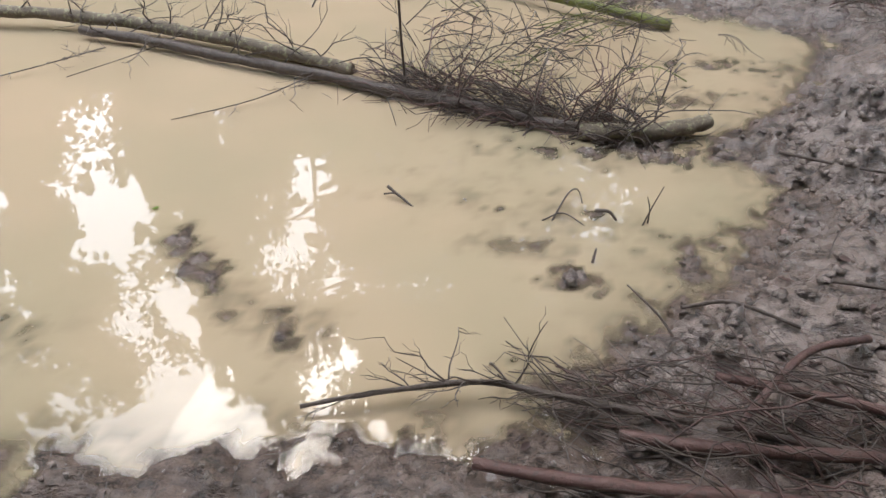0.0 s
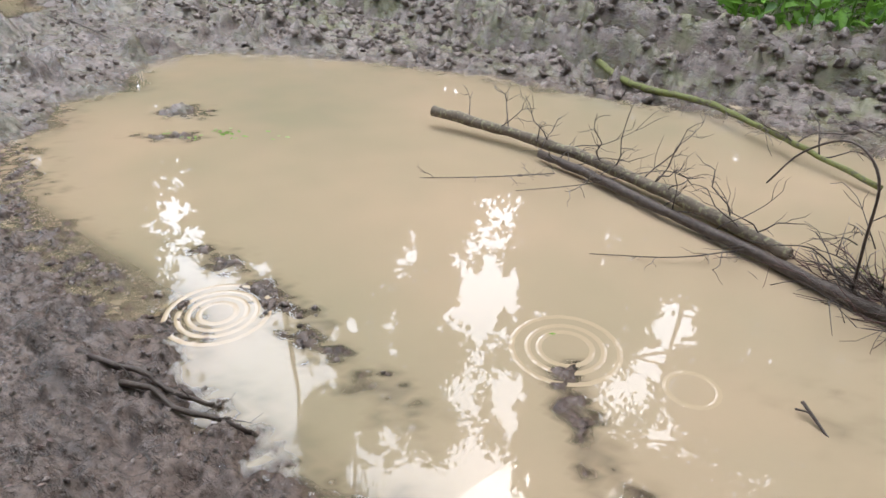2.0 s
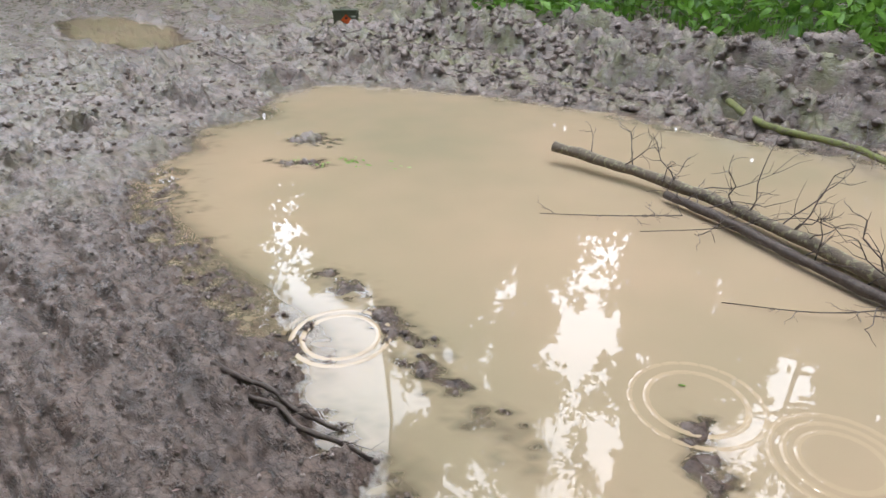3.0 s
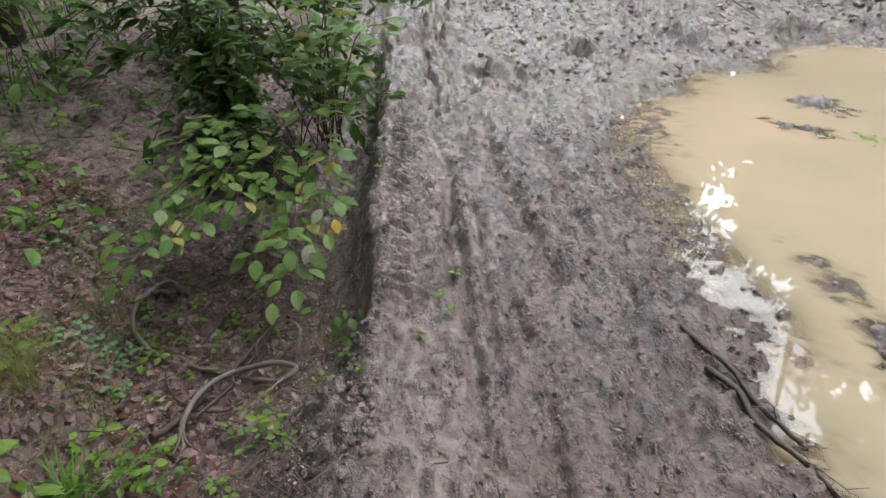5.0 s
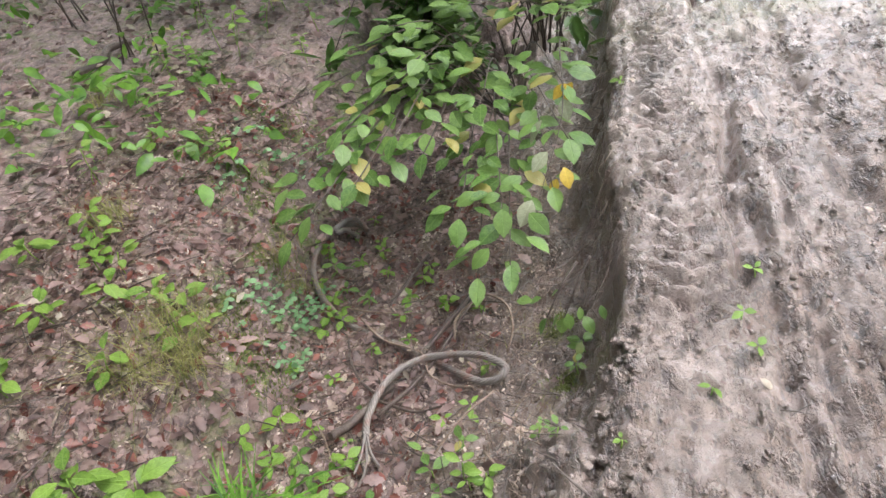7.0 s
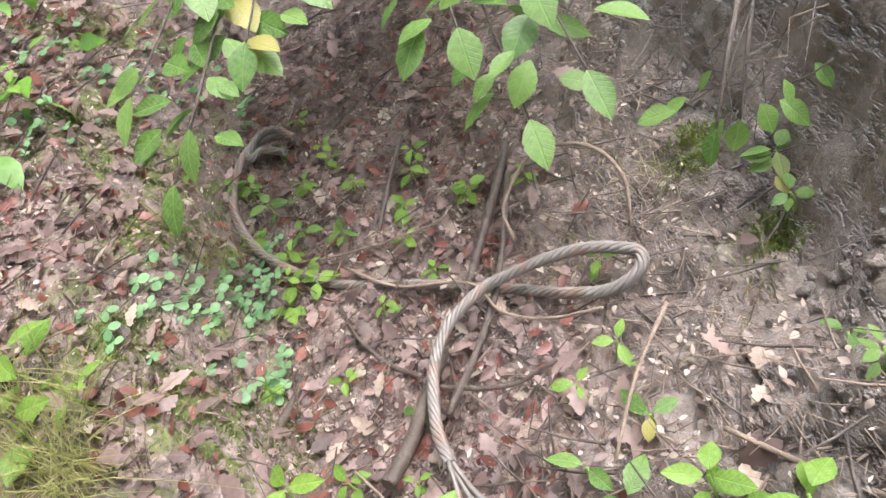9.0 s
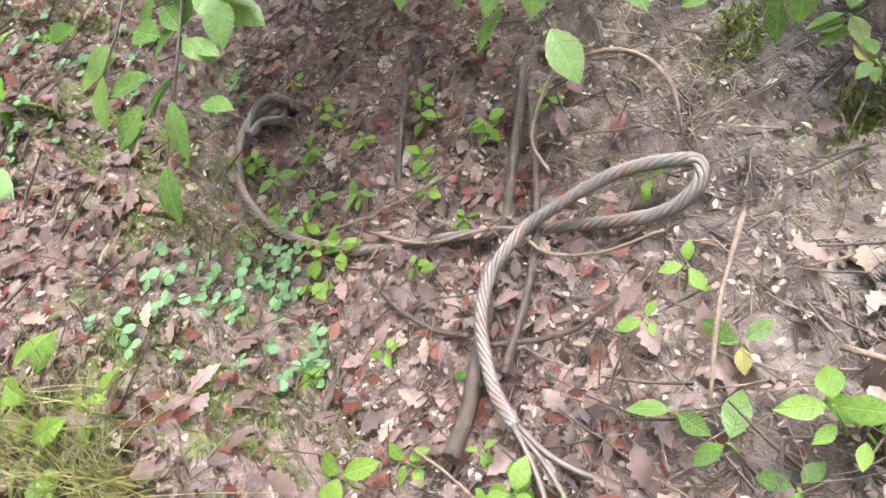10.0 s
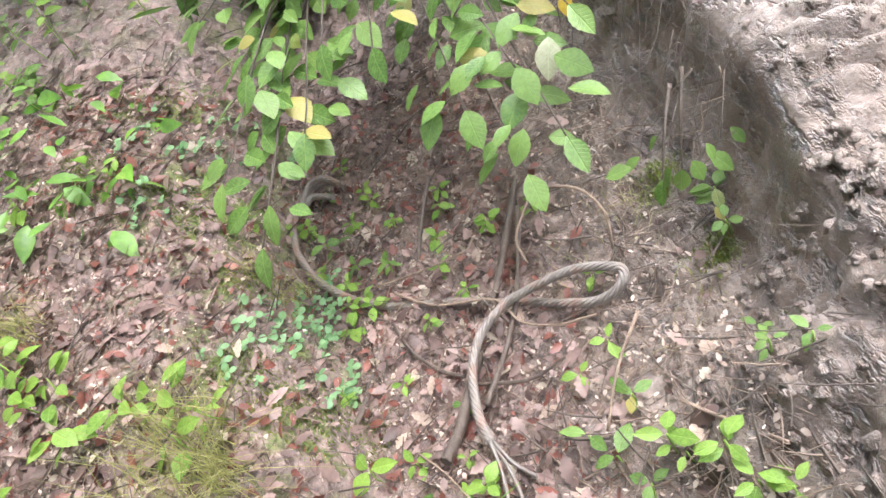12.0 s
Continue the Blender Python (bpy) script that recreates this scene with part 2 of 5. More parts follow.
def shore_distance(x, y, ring):
    """Distance to the shore: positive on land, negative in the water."""
    near = (np.abs(x + 2.0) < 7.5) & (np.abs(y - 2.9) < 5.5)
    if not near.all():
        out = np.full(x.shape, 3.0)
        if near.any():
            out[near] = shore_distance(x[near], y[near], ring)
        return out
    best, inside = np.full(x.shape, 1e9), np.zeros(x.shape, bool)
    for (ax, ay), (bx, by) in zip(ring, ring[1:] + ring[:1]):
        dx, dy = bx - ax, by - ay
        t = np.clip(((x - ax) * dx + (y - ay) * dy) / (dx * dx + dy * dy), 0, 1)
        best = np.minimum(best, (x - ax - t * dx) ** 2 + (y - ay - t * dy) ** 2)
        cross = (ay > y) != (by > y)
        inside ^= cross & (x < ax + (y - ay) * dx / (dy if dy else 1e-9))
    return np.where(inside, -1, 1) * np.sqrt(best)


# mud lumps standing in or just under the water: x, y, half length, half width, turn, top
LUMPS = [(-2.62, 1.47, 0.22, 0.07, 4, -0.005), (-2.20, 1.41, 0.20, 0.075, -9, 0.007), (-1.93, 1.345, 0.13, 0.06, -12, 0.003), (-1.52, 1.30, 0.26, 0.09, -4, -0.025),
         (-0.99, 1.74, 0.10, 0.055, -30, 0.001), (-0.88, 1.61, 0.13, 0.055, -48, 0.000), (-0.72, 1.47, 0.12, 0.07, -42, -0.021), (-0.52, 1.345, 0.10, 0.075, -20, -0.001),
         (0.40, 1.68, 0.09, 0.05, -12, -0.003), (0.16, 1.83, 0.16, 0.06, -12, -0.025), (0.30, 2.0, 0.45, 0.14, -20, -0.039), (0.51, 2.04, 0.035, 0.03, 0, 0.019),
         (-4.70, 2.56, 0.13, 0.08, 35, 0.036), (-4.30, 2.20, 0.14, 0.06, 40, 0.011), (1.05, 3.02, 0.30, 0.10, 12, -0.015), (1.35, 3.45, 0.25, 0.07, 5, -0.009),
         (0.80, 2.55, 0.40, 0.10, 4, 0.003), (-3.45, 1.04, 0.5, 0.12, -4, -0.012), (-4.25, 1.22, 0.36, 0.14, -24, -0.013), (-4.75, 1.42, 0.16, 0.12, -40, -0.016), (-2.95, 1.05, 0.20, 0.06, -10, -0.006), (-1.68, 1.32, 0.16, 0.05, -10, -0.006), (-2.72, 1.05, 0.32, 0.06, 12, -0.003)]


def ditch_profile(y):
    ys = [-6.0, -3.1, -2.5, -2.07, -1.85, -1.72, -1.60, -1.32, -1.02, -0.77, -0.56, -0.475, -0.42, -0.36, 0.0]
    zs = [0.16, 0.07, 0.04, -0.03, -0.14, -0.30, -0.58, -0.605, -0.545, -0.455, -0.335, -0.20, 0.0, 0.05, 0.06]
    return np.interp(y, ys, zs)


def ground_height(x, y, fine=True):
    near = fbm(x, y, 1.1, 3, 11)
    d = shore_distance(x, y, SHORE) + 0.10 * fbm(x, y, 3.2, 4, 3) + 0.09 * fbm(x, y, 10, 3, 4, 0.6)
    land = 0.055 + 0.05 * near + 0.09 * step(4.6, 7.5, y) + 0.05 * step(-5.5, -9, x)
    land = land + 0.05 * step(0.9, 2.0, x) + 0.05 * step(7.4, 8.2, y) * (1 + near)
    # the mud spill narrows the ditch at its near end
    shift = 0.12 * step(-2.40, -1.9, x) + 0.30 * step(-1.9, -0.9, x)
    lift = 0.15 * step(-2.75, -2.1, x)
    spill = step(-2.66, -2.34, x + 0.10 * fbm(x, y, 5, 2, 23))
    wobble = 0.07 * fbm(x, y * 0.3, 3.0, 3, 21) * step(0.3, -0.2, y)
    yy = y + shift * step(-1.3, -0.5, y) + wobble + 0.15 * step(-2.95, -3.35, x) * step(-1.4, -1.65, y)
    cut = ditch_profile(yy) + lift * step(-0.55, -0.9, yy) * step(-2.0, -1.5, yy)
    ramp = np.interp(yy, [-1.10, -0.90, -0.74, -0.62, -0.52, -0.42, -0.33, 0.0], [-0.47, -0.40, -0.31, -0.20, -0.10, -0.015, 0.045, 0.06])
    cut = np.where(yy > -1.10, cut + (np.maximum(cut, ramp + 0.05 * fbm(x, y, 8, 3, 24)) - cut) * spill, cut)
    z = np.where(y < 0.0, cut + 0.5 * 0.05 * near, land)
    z = np.where((y >= -0.3) & (y < 0.5), z * 1.0, z)
    blend = step(0.0, 0.35, y)
    z = np.where((y >= 0) & (y < 0.35), (0.06 + 0.025 * near) * (1 - blend) + land * blend, z)
    # the basin
    floor = -0.15 * step(-0.02, -0.55, d) - 0.02 * step(0, -0.1, d) - 0.06 * step(-0.6, -1.6, d)
    shelf = step(-1.9, -2.5, x) * step(-4.9, -4.4, x) * step(1.40, 1.1, y)
    floor = floor * (1 - 0.92 * shelf) - 0.006 * shelf * step(0, -0.05, d)
    edge = step(0.0, 0.30, d)
    z = np.where(y > 0.3, np.where(d < 0, floor, z * edge + 0.012 * (1 - edge)), z)
    for cx, cy, a, b, turn, top in LUMPS:
        c, s = math.cos(radians(turn)), math.sin(radians(turn))
        close = (np.abs(x - cx) < 4 * a) & (np.abs(y - cy) < 4 * a)
        if not close.any():
            continue
        px, py = x[close], y[close]
        u, v = ((px - cx) * c + (py - cy) * s) / a, (-(px - cx) * s + (py - cy) * c) / b
        r = np.sqrt(u * u + v * v) + 1.3 * fbm(px, py, 11, 4, 5, 0.65)
        z[close] = np.maximum(z[close], np.where(r < 2.4, top + 0.05 * fbm(px, py, 22, 3, 8) - 0.06 * np.clip(r - 0.45, 0, 9) ** 1.3, -9))
    track = step(-0.50, -0.38, yy) * step(0.02, 0.22, d)
    # wheel ruts along the track, with the bars of a tread
    for cy, w, deep in ((-0.075, 0.030, 0.11), (0.02, 0.026, 0.09), (0.10, 0.02, 0.05), (0.20, 0.03, 0.05), (0.32, 0.05, 0.07), (0.55, 0.05, 0.05)):
        path = cy + 0.05 * np.sin(x * 0.7 + cy * 5) + 0.07 * fbm(x, x * 0 + cy * 9, 1.3, 3, 31)
        z = z - track * deep * np.exp(-((y - path) / w) ** 2) * step(-0.32, 0.12, fbm(x, y * 0.4 + cy * 7, 1.6, 3, 33)) * (0.7 + fbm(x, y, 14, 2, 34))
    tread = np.sin((x + 0.5 * np.abs(y + 0.24)) * 2 * math.pi / 0.072 + 3 * fbm(x, y, 3, 2, 35))
    tread = np.tanh(2.2 * tread)
    z = z + track * 0.036 * tread * np.exp(-((y + 0.23) / 0.105) ** 4) * step(-2.4, -2.8, x) * step(-6.5, -4.6, x) * (0.4 + fbm(x, y, 4, 2, 36) + 0.5)
    # the churned far bank
    far = step(4.5, 5.2, y + 0.25 * (x + 2) * (x < -3)) * step(8.2, 7.4, y) * step(0.05, 0.3, d)
    run = y + 0.10 * (x + 3) - 0.012 * (x + 3) ** 2
    for cy, w, deep in ((5.45, 0.13, 0.24), (6.05, 0.18, 0.34), (6.80, 0.16, 0.28)):
        q = run - cy - 0.12 * fbm(x, y, 0.9, 2, 41)
        z = z + far * deep * (1.1 * np.exp(-((q - 0.28) / 0.14) ** 2) - np.exp(-(q / w) ** 2)) * (0.7 + fbm(x, y, 1.5, 3, 42))
    lug = np.sin((x * 0.8 + y * 0.6) * 2 * math.pi / 0.13 + 4 * fbm(x, y, 1.5, 2, 44))
    z = z + far * 0.036 * lug * (0.5 + fbm(x, y, 1.2, 2, 45))
    calm = 0.0 * x
    for cx, cy, a, b in ((-11.4, 3.25, 2.3, 0.75), (-2.0, 5.89, 0.45, 0.11)):
        r = np.sqrt(((x - cx) / a) ** 2 + ((y - cy) / b) ** 2) + 0.3 * fbm(x, y, 2.5, 3, 71)
        calm = np.maximum(calm, 1 - step(0.95, 1.3, r))
        z = z * step(0.9, 1.25, r) + (1 - step(0.9, 1.25, r)) * (-0.02 + 0.06 * step(0.6, 1.0, r))
    if fine:
        wet = step(-0.3, 0.0, d) * (1 - calm)
        forest = step(-1.0, -2.0, y)
        clods = np.clip(fbm(x, y, 6, 4, 51, 0.6), -0.1, 1) * (0.25 + 1.2 * step(-0.15, 0.2, fbm(x, y * 1.6, 1.1, 3, 58)))
        rough_bank = step(0.35, 0.9, x) * step(1.9, 1.0, np.abs(y - 2.4)) + step(-4.6, -6, x) + far
        z = z + wet * ((0.042 - 0.014 * track) * fbm(x, y, 11, 4, 52, 0.65) + (0.02 + 0.15 * np.clip(rough_bank, 0, 1)) * clods * step(0.0, 0.25, d)) * (1 - 0.5 * forest)
        z = z + 0.022 * fbm(x, y, 30, 2, 53, 0.6) * wet
        heap = np.exp(-((x + 2.30) / 0.26) ** 2 - ((y + 0.50) / 0.13) ** 2)
        z = z + heap * 0.045 * np.abs(fbm(x, y, 11, 3, 55)) * 2
        face = np.exp(-((y + 0.50 - shift * -1) / 0.09) ** 2)
        z = z + face * 0.05 * fbm(x, y, 9, 4, 57, 0.6)
    return z




def axis(stretches, reach=320.0, grow=1.07):
    out = []
    for lo, hi, s in stretches:
        out += list(np.arange(lo, hi - 1e-6, s))
    out.append(stretches[-1][1])
    lo, s = out[0], stretches[0][2]
    before = []
    while lo > -reach:
        s *= grow
        lo -= s
        before.append(lo)
    hi, s = out[-1], stretches[-1][2]
    while hi < reach:
        s *= grow
        hi += s
        out.append(hi)
    return np.array(before[::-1] + out)


def sheet(name, xs, ys, height, material, fields):
    gx, gy = np.meshgrid(xs, ys)
    x, y = gx.ravel(), gy.ravel()
    z = height(x, y)
    w, h = len(xs), len(ys)
    me = bpy.data.meshes.new(name)
    me.vertices.add(w * h)
    me.vertices.foreach_set("co", np.stack([x, y, z], 1).ravel())
    a = (np.arange(h - 1)[:, None] * w + np.arange(w - 1)[None]).ravel()
    quads = np.stack([a, a + 1, a + w + 1, a + w], 1)
    me.loops.add(quads.size)
    me.loops.foreach_set("vertex_index", quads.ravel())
    me.polygons.add(len(quads))
    me.polygons.foreach_set("loop_start", np.arange(len(quads)) * 4)
    me.polygons.foreach_set("use_smooth", np.ones(len(quads), bool))
    me.update(calc_edges=True)
    for key, values in fields(x, y, z).items():
        me.attributes.new(key, "FLOAT", "POINT").data.foreach_set("value", values)
    me.materials.append(material)
    return new(name, me)


# mossy humps of the ditch bank: x, y, reach
MOSSY = ((-3.58, -1.96, 0.13), (-2.80, -1.68, 0.10), (-2.72, -1.60, 0.08), (-2.90, -1.76, 0.07), (-3.28, -1.80, 0.09), (-3.75, -2.25, 0.12), (-4.1, -2.05, 0.14), (-2.98, -0.60, 0.05), (-2.72, -0.57, 0.04))


def ground_fields(x, y, z):
    edge = y + 0.17 * step(-2.4, -1.9, x) + 0.1 * fbm(x, y, 3, 3, 61)
    litter = step(-0.75, -1.15, edge)
    bank = step(-1.54, -1.64, y) * step(-2.17, -1.87, y)
    moss = bank * step(-0.60, -0.5, z) * 0.5 + step(-1.9, -2.4, y) * 0.3
    for cx, cy, r in MOSSY:
        moss = moss + 1.6 * np.exp(-((x - cx) ** 2 + (y - cy) ** 2) / r ** 2)
    algae = step(4.5, 5.5, y) + step(-4.0, -4.8, x) * 0.5
    shore = step(0.034, 0.004, z) * step(0.45, 0.7, y) * step(-7.5, -6.8, x) * step(3.2, 2.6, x)
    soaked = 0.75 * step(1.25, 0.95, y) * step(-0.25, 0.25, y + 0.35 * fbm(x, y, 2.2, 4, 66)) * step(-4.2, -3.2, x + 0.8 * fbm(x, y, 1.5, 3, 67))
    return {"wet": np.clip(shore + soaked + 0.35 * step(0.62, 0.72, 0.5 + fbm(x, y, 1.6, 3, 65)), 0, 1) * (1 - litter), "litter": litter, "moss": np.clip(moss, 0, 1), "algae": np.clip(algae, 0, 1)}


GROUND_XS = axis([(-7.2, -4.6, 0.030), (-4.6, -1.2, 0.014), (-1.2, 2.0, 0.018)])
GROUND_YS = axis([(-2.7, -1.9, 0.022), (-1.9, 1.1, 0.014), (1.1, 2.9, 0.022), (2.9, 7.6, 0.032)])
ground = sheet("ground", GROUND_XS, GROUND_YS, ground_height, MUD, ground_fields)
GROUND_Z = np.empty(len(ground.data.vertices) * 3)
ground.data.vertices.foreach_get("co", GROUND_Z)
GROUND_Z = GROUND_Z.reshape(len(GROUND_YS), len(GROUND_XS), 3)[:, :, 2]


def height_at(x, y):
    """The ground's height, between the four nearest corners of its sheet."""
    i = int(np.clip(np.searchsorted(GROUND_XS, x) - 1, 0, len(GROUND_XS) - 2))
    j = int(np.clip(np.searchsorted(GROUND_YS, y) - 1, 0, len(GROUND_YS) - 2))
    u = (x - GROUND_XS[i]) / (GROUND_XS[i + 1] - GROUND_XS[i])
    v = (y - GROUND_YS[j]) / (GROUND_YS[j + 1] - GROUND_YS[j])
    q = GROUND_Z[j:j + 2, i:i + 2]
    return float((q[0, 0] * (1 - u) + q[0, 1] * u) * (1 - v) + (q[1, 0] * (1 - u) + q[1, 1] * u) * v)


tagged(ground, "wet churned brown mud track beside a leaf-littered forest ditch", "ground", kind="structure")


def water_fields(x, y, z):
    depth = np.clip(-ground_height(x, y), 0, 1)
    return {"turbid": 1 - np.exp(-depth / 0.026)}


def pool_fields(x, y, z):
    depth = np.clip(0.045 - ground_height(x, y), 0, 1)
    return {"turbid": 1 - np.exp(-depth / 0.03)}


water = sheet("water", np.arange(-6.7, 2.5, 0.03), np.arange(0.70, 5.4, 0.03), lambda x, y: 0 * x, WATER, water_fields)
tagged(water, "still milky tan puddle water reflecting trees and sky", "water", kind="structure")
for x0, x1, y0, y1 in ((-14.6, -8.0, 1.8, 4.8), (-2.7, -1.3, 5.5, 6.3)):
    pool = sheet("water_pool", np.arange(x0, x1, 0.04), np.arange(y0, y1, 0.04), lambda x, y: 0 * x + 0.045, WATER, pool_fields)
    tagged(pool, "shallow yellowish puddle on the far mud track", "water", kind="structure")


def tube(bm, points, radii, sides=6, twist=0.0, close=True):
    """A tapered round bar along points."""
    pts = [Vector(p) for p in points]
    rings, up = [], Vector((0.13, 0.21, 0.97))
    for i, p in enumerate(pts):
        d = (pts[min(i + 1, len(pts) - 1)] - pts[max(i - 1, 0)]).normalized()
        side = d.cross(up)
        if side.length < 0.05:
            side = d.cross(Vector((1, 0, 0)))
        side.normalize()
        upv = side.cross(d)
        r = radii[i] if hasattr(radii, "__len__") else radii
        rings.append([bm.verts.new(p + (side * math.cos(a) + upv * math.sin(a)) * r) for a in (2 * math.pi * k / sides + twist * i for k in range(sides))])
    for a, b in zip(rings, rings[1:]):
        for k in range(sides):
            f = bm.faces.new((a[k], a[(k + 1) % sides], b[(k + 1) % sides], b[k]))
            f.smooth = True
    if close:
        bm.faces.new(rings[0][::-1])
        bm.faces.new(rings[-1])
    return rings


def smooth_line(points, n):
    """A soft curve through the points, in n steps a stretch."""
    p = [Vector(q) for q in points]
    p = [p[0] * 2 - p[1]] + p + [p[-1] * 2 - p[-2]]
    out = []
    for i in range(1, len(p) - 2):
        for k in range(n):
            t = k / n
            out.append(0.5 * ((2 * p[i]) + (p[i + 1] - p[i - 1]) * t + (2 * p[i - 1] - 5 * p[i] + 4 * p[i + 1] - p[i + 2]) * t * t
                              + (3 * p[i] - p[i - 1] - 3 * p[i + 1] + p[i + 2]) * t ** 3))
    out.append(p[-2])
    return out


def part(name, bm, material, parent=None, label=""):
    me = bpy.data.meshes.new(name)
    bm.to_mesh(me)
    bm.free()
    me.materials.append(material)
    ob = new(name, me)
    ob.parent = parent
    return tagged(ob, label)


def crooked(start, end, n, wander, rng, sag=0.0):
    a, b = Vector(start), Vector(end)
    L = (b - a).length
    pts = []
    for i in range(n + 1):
        t = i / n
        off = Vector((rng.uniform(-1, 1), rng.uniform(-1, 1), rng.uniform(-1, 1))) * wander * L * (0 if i in (0, n) else 1)
        pts.append(a.lerp(b, t) + off + Vector((0, 0, sag * L * 4 * t * (1 - t))))
    return pts


# ---- fallen logs and branches ----
def fallen_stem(name, points, r0, r1, material, label, category="log", sides=12):
    line = smooth_line(points, 6)
    rng = random.Random(len(points) * 7 + int(r0 * 1000))
    radii = [(r0 + (r1 - r0) * i / (len(line) - 1)) * rng.uniform(0.88, 1.12) for i in range(len(line))]
    line = [line[0]] + [p + Vector((rng.uniform(-1, 1), rng.uniform(-1, 1), rng.uniform(-1, 1))) * r0 * 0.16 for p in line[1:-1]] + [line[-1]]
    bm = bmesh.new()
    tube(bm, line, radii, sides)
    return tagged(part(name, bm, material), label, category), line


def add_twigs(parent, line, count, length, r, rng, material=WET_BARK, up=0.5, forks=3, lo=0.0, hi=1.0, lean=None, droop=0.0):
    """Side branches along a stem, each with finer forks, one mesh a branch."""
    for _ in range(count):
        p = line[int(rng.uniform(lo, hi) * (len(line) - 1))]
        d = Vector((rng.uniform(-1, 1), rng.uniform(-1, 1), rng.uniform(0.1, 1) * up * 2))
        if lean:
            d += Vector(lean)
        d.normalize()
        L = length * rng.uniform(0.5, 1.2)
        bm = bmesh.new()
        pts = smooth_line(crooked(p, p + d * L, 4, 0.07, rng, rng.uniform(-0.05, 0.15)), 2)
        pts = [q - Vector((0, 0, droop * L * (i / len(pts)) ** 2)) for i, q in enumerate(pts)]
        tube(bm, pts, [r * (1 - 0.75 * i / len(pts)) for i in range(len(pts))], 5)
        for _ in range(forks):
            k = rng.randrange(2, len(pts))
            d2 = (d + Vector((rng.uniform(-1, 1), rng.uniform(-1, 1), rng.uniform(-0.9, 0.7)))).normalized()
            sub = crooked(pts[k], pts[k] + d2 * L * rng.uniform(0.2, 0.5), 3, 0.1, rng)
            tube(bm, sub, [r * 0.45, r * 0.35, r * 0.28, r * 0.16], 4)
        part("side_branch", bm, material, parent)


rng = random.Random(5)
log_a, line_a = fallen_stem("fallen_log", [(-3.06, 3.50, 0.115), (-2.45, 3.54, 0.09), (-1.84, 3.50, 0.07), (-1.30, 3.36, 0.06), (-0.85, 3.22, 0.04), (-0.60, 3.16, 0.012)],
                            0.036, 0.034, LOG_BARK, "straight lichen-spotted fallen log lying across the puddle")
add_twigs(log_a, line_a, 16, 0.40, 0.0045, rng, up=0.6, lo=0.1, hi=0.9, forks=5)
log_b, line_b = fallen_stem("fallen_log", [(-2.14, 3.43, 0.05), (-1.70, 3.33, 0.045), (-1.26, 3.18, 0.045), (-0.80, 3.05, 0.04), (-0.36, 2.91, 0.035), (0.05, 2.79, 0.03), (0.55, 2.63, 0.02)],
                            0.026, 0.032, WET_BARK, "dark wet fallen log half sunk in the puddle")
add_twigs(log_b, line_b, 12, 0.32, 0.004, rng, up=0.25, hi=0.6, forks=4)
log_c, line_c = fallen_stem("broken_log", [(0.50, 2.62, 0.03), (0.75, 2.60, 0.045), (0.95, 2.64, 0.055), (1.08, 2.69, 0.07)], 0.040, 0.036, LOG_BARK,
                            "short broken log end caked in mud", sides=14)
log_d, line_d = fallen_stem("mossy_log", [(-0.30, 4.62, 0.10), (0.10, 4.40, 0.09), (0.50, 4.16, 0.08), (0.85, 4.02, 0.06), (1.18, 3.90, 0.04)], 0.026, 0.030, MOSS_BARK,
                            "green mossy log lying in the puddle")
add_twigs(log_d, line_d, 12, 0.5, 0.006, rng, up=0.4, forks=6, hi=0.8, lean=(0.3, -0.7, 0))
log_e, line_e = fallen_stem("fallen_branch", [(-2.76, 5.38, 0.14), (-2.45, 5.16, 0.10), (-2.16, 5.05, 0.09), (-1.67, 4.96, 0.10), (-1.25, 4.70, 0.10), (-0.93, 4.50, 0.09), (-0.4, 4.2, 0.05)],
                            0.030, 0.016, MOSS_BARK, "crooked mossy branch leaning from bank into puddle", "branch")
add_twigs(log_e, line_e, 10, 0.4, 0.006, rng, up=0.3, forks=5, lo=0.5)

# the brush that is caught on the dark log
brush = tagged(new("brushwood_heap"), "tangled dead spruce brushwood caught on a sunken log", "brushwood")
for k in range(190):
    x = rng.uniform(-0.35, 0.85)
    base = Vector((x, 2.86 - 0.33 * x + rng.uniform(-0.12, 0.16), 0.01))
    d = Vector((rng.uniform(-1.1, 0.35), rng.uniform(-0.25, 0.55), rng.uniform(-0.08, 0.30))).normalized()
    L = rng.uniform(0.14, 0.46)
    bm = bmesh.new()
    pts = smooth_line(crooked(base, base + d * L, 4, 0.06, rng, rng.uniform(-0.05, 0.2)), 2)
    r = rng.uniform(0.003, 0.006)
    tube(bm, pts, [r * (1 - 0.7 * i / len(pts)) for i in range(len(pts))], 5)
    bark = RED_BARK if k % 3 == 0 else WET_BARK
    stem = part("brush_stem", bm, bark, brush)
    for _ in range(6):
        i = rng.randrange(1, len(pts))
        d2 = (d + Vector((rng.uniform(-1, 1), rng.uniform(-1, 1), rng.uniform(-1, 0.6)))).normalized()
        bm = bmesh.new()
        tube(bm, crooked(pts[i], pts[i] + d2 * rng.uniform(0.06, 0.2), 2, 0.1, rng), [r * 0.45, r * 0.35, r * 0.2], 4)
        part("twiglet", bm, bark, stem)

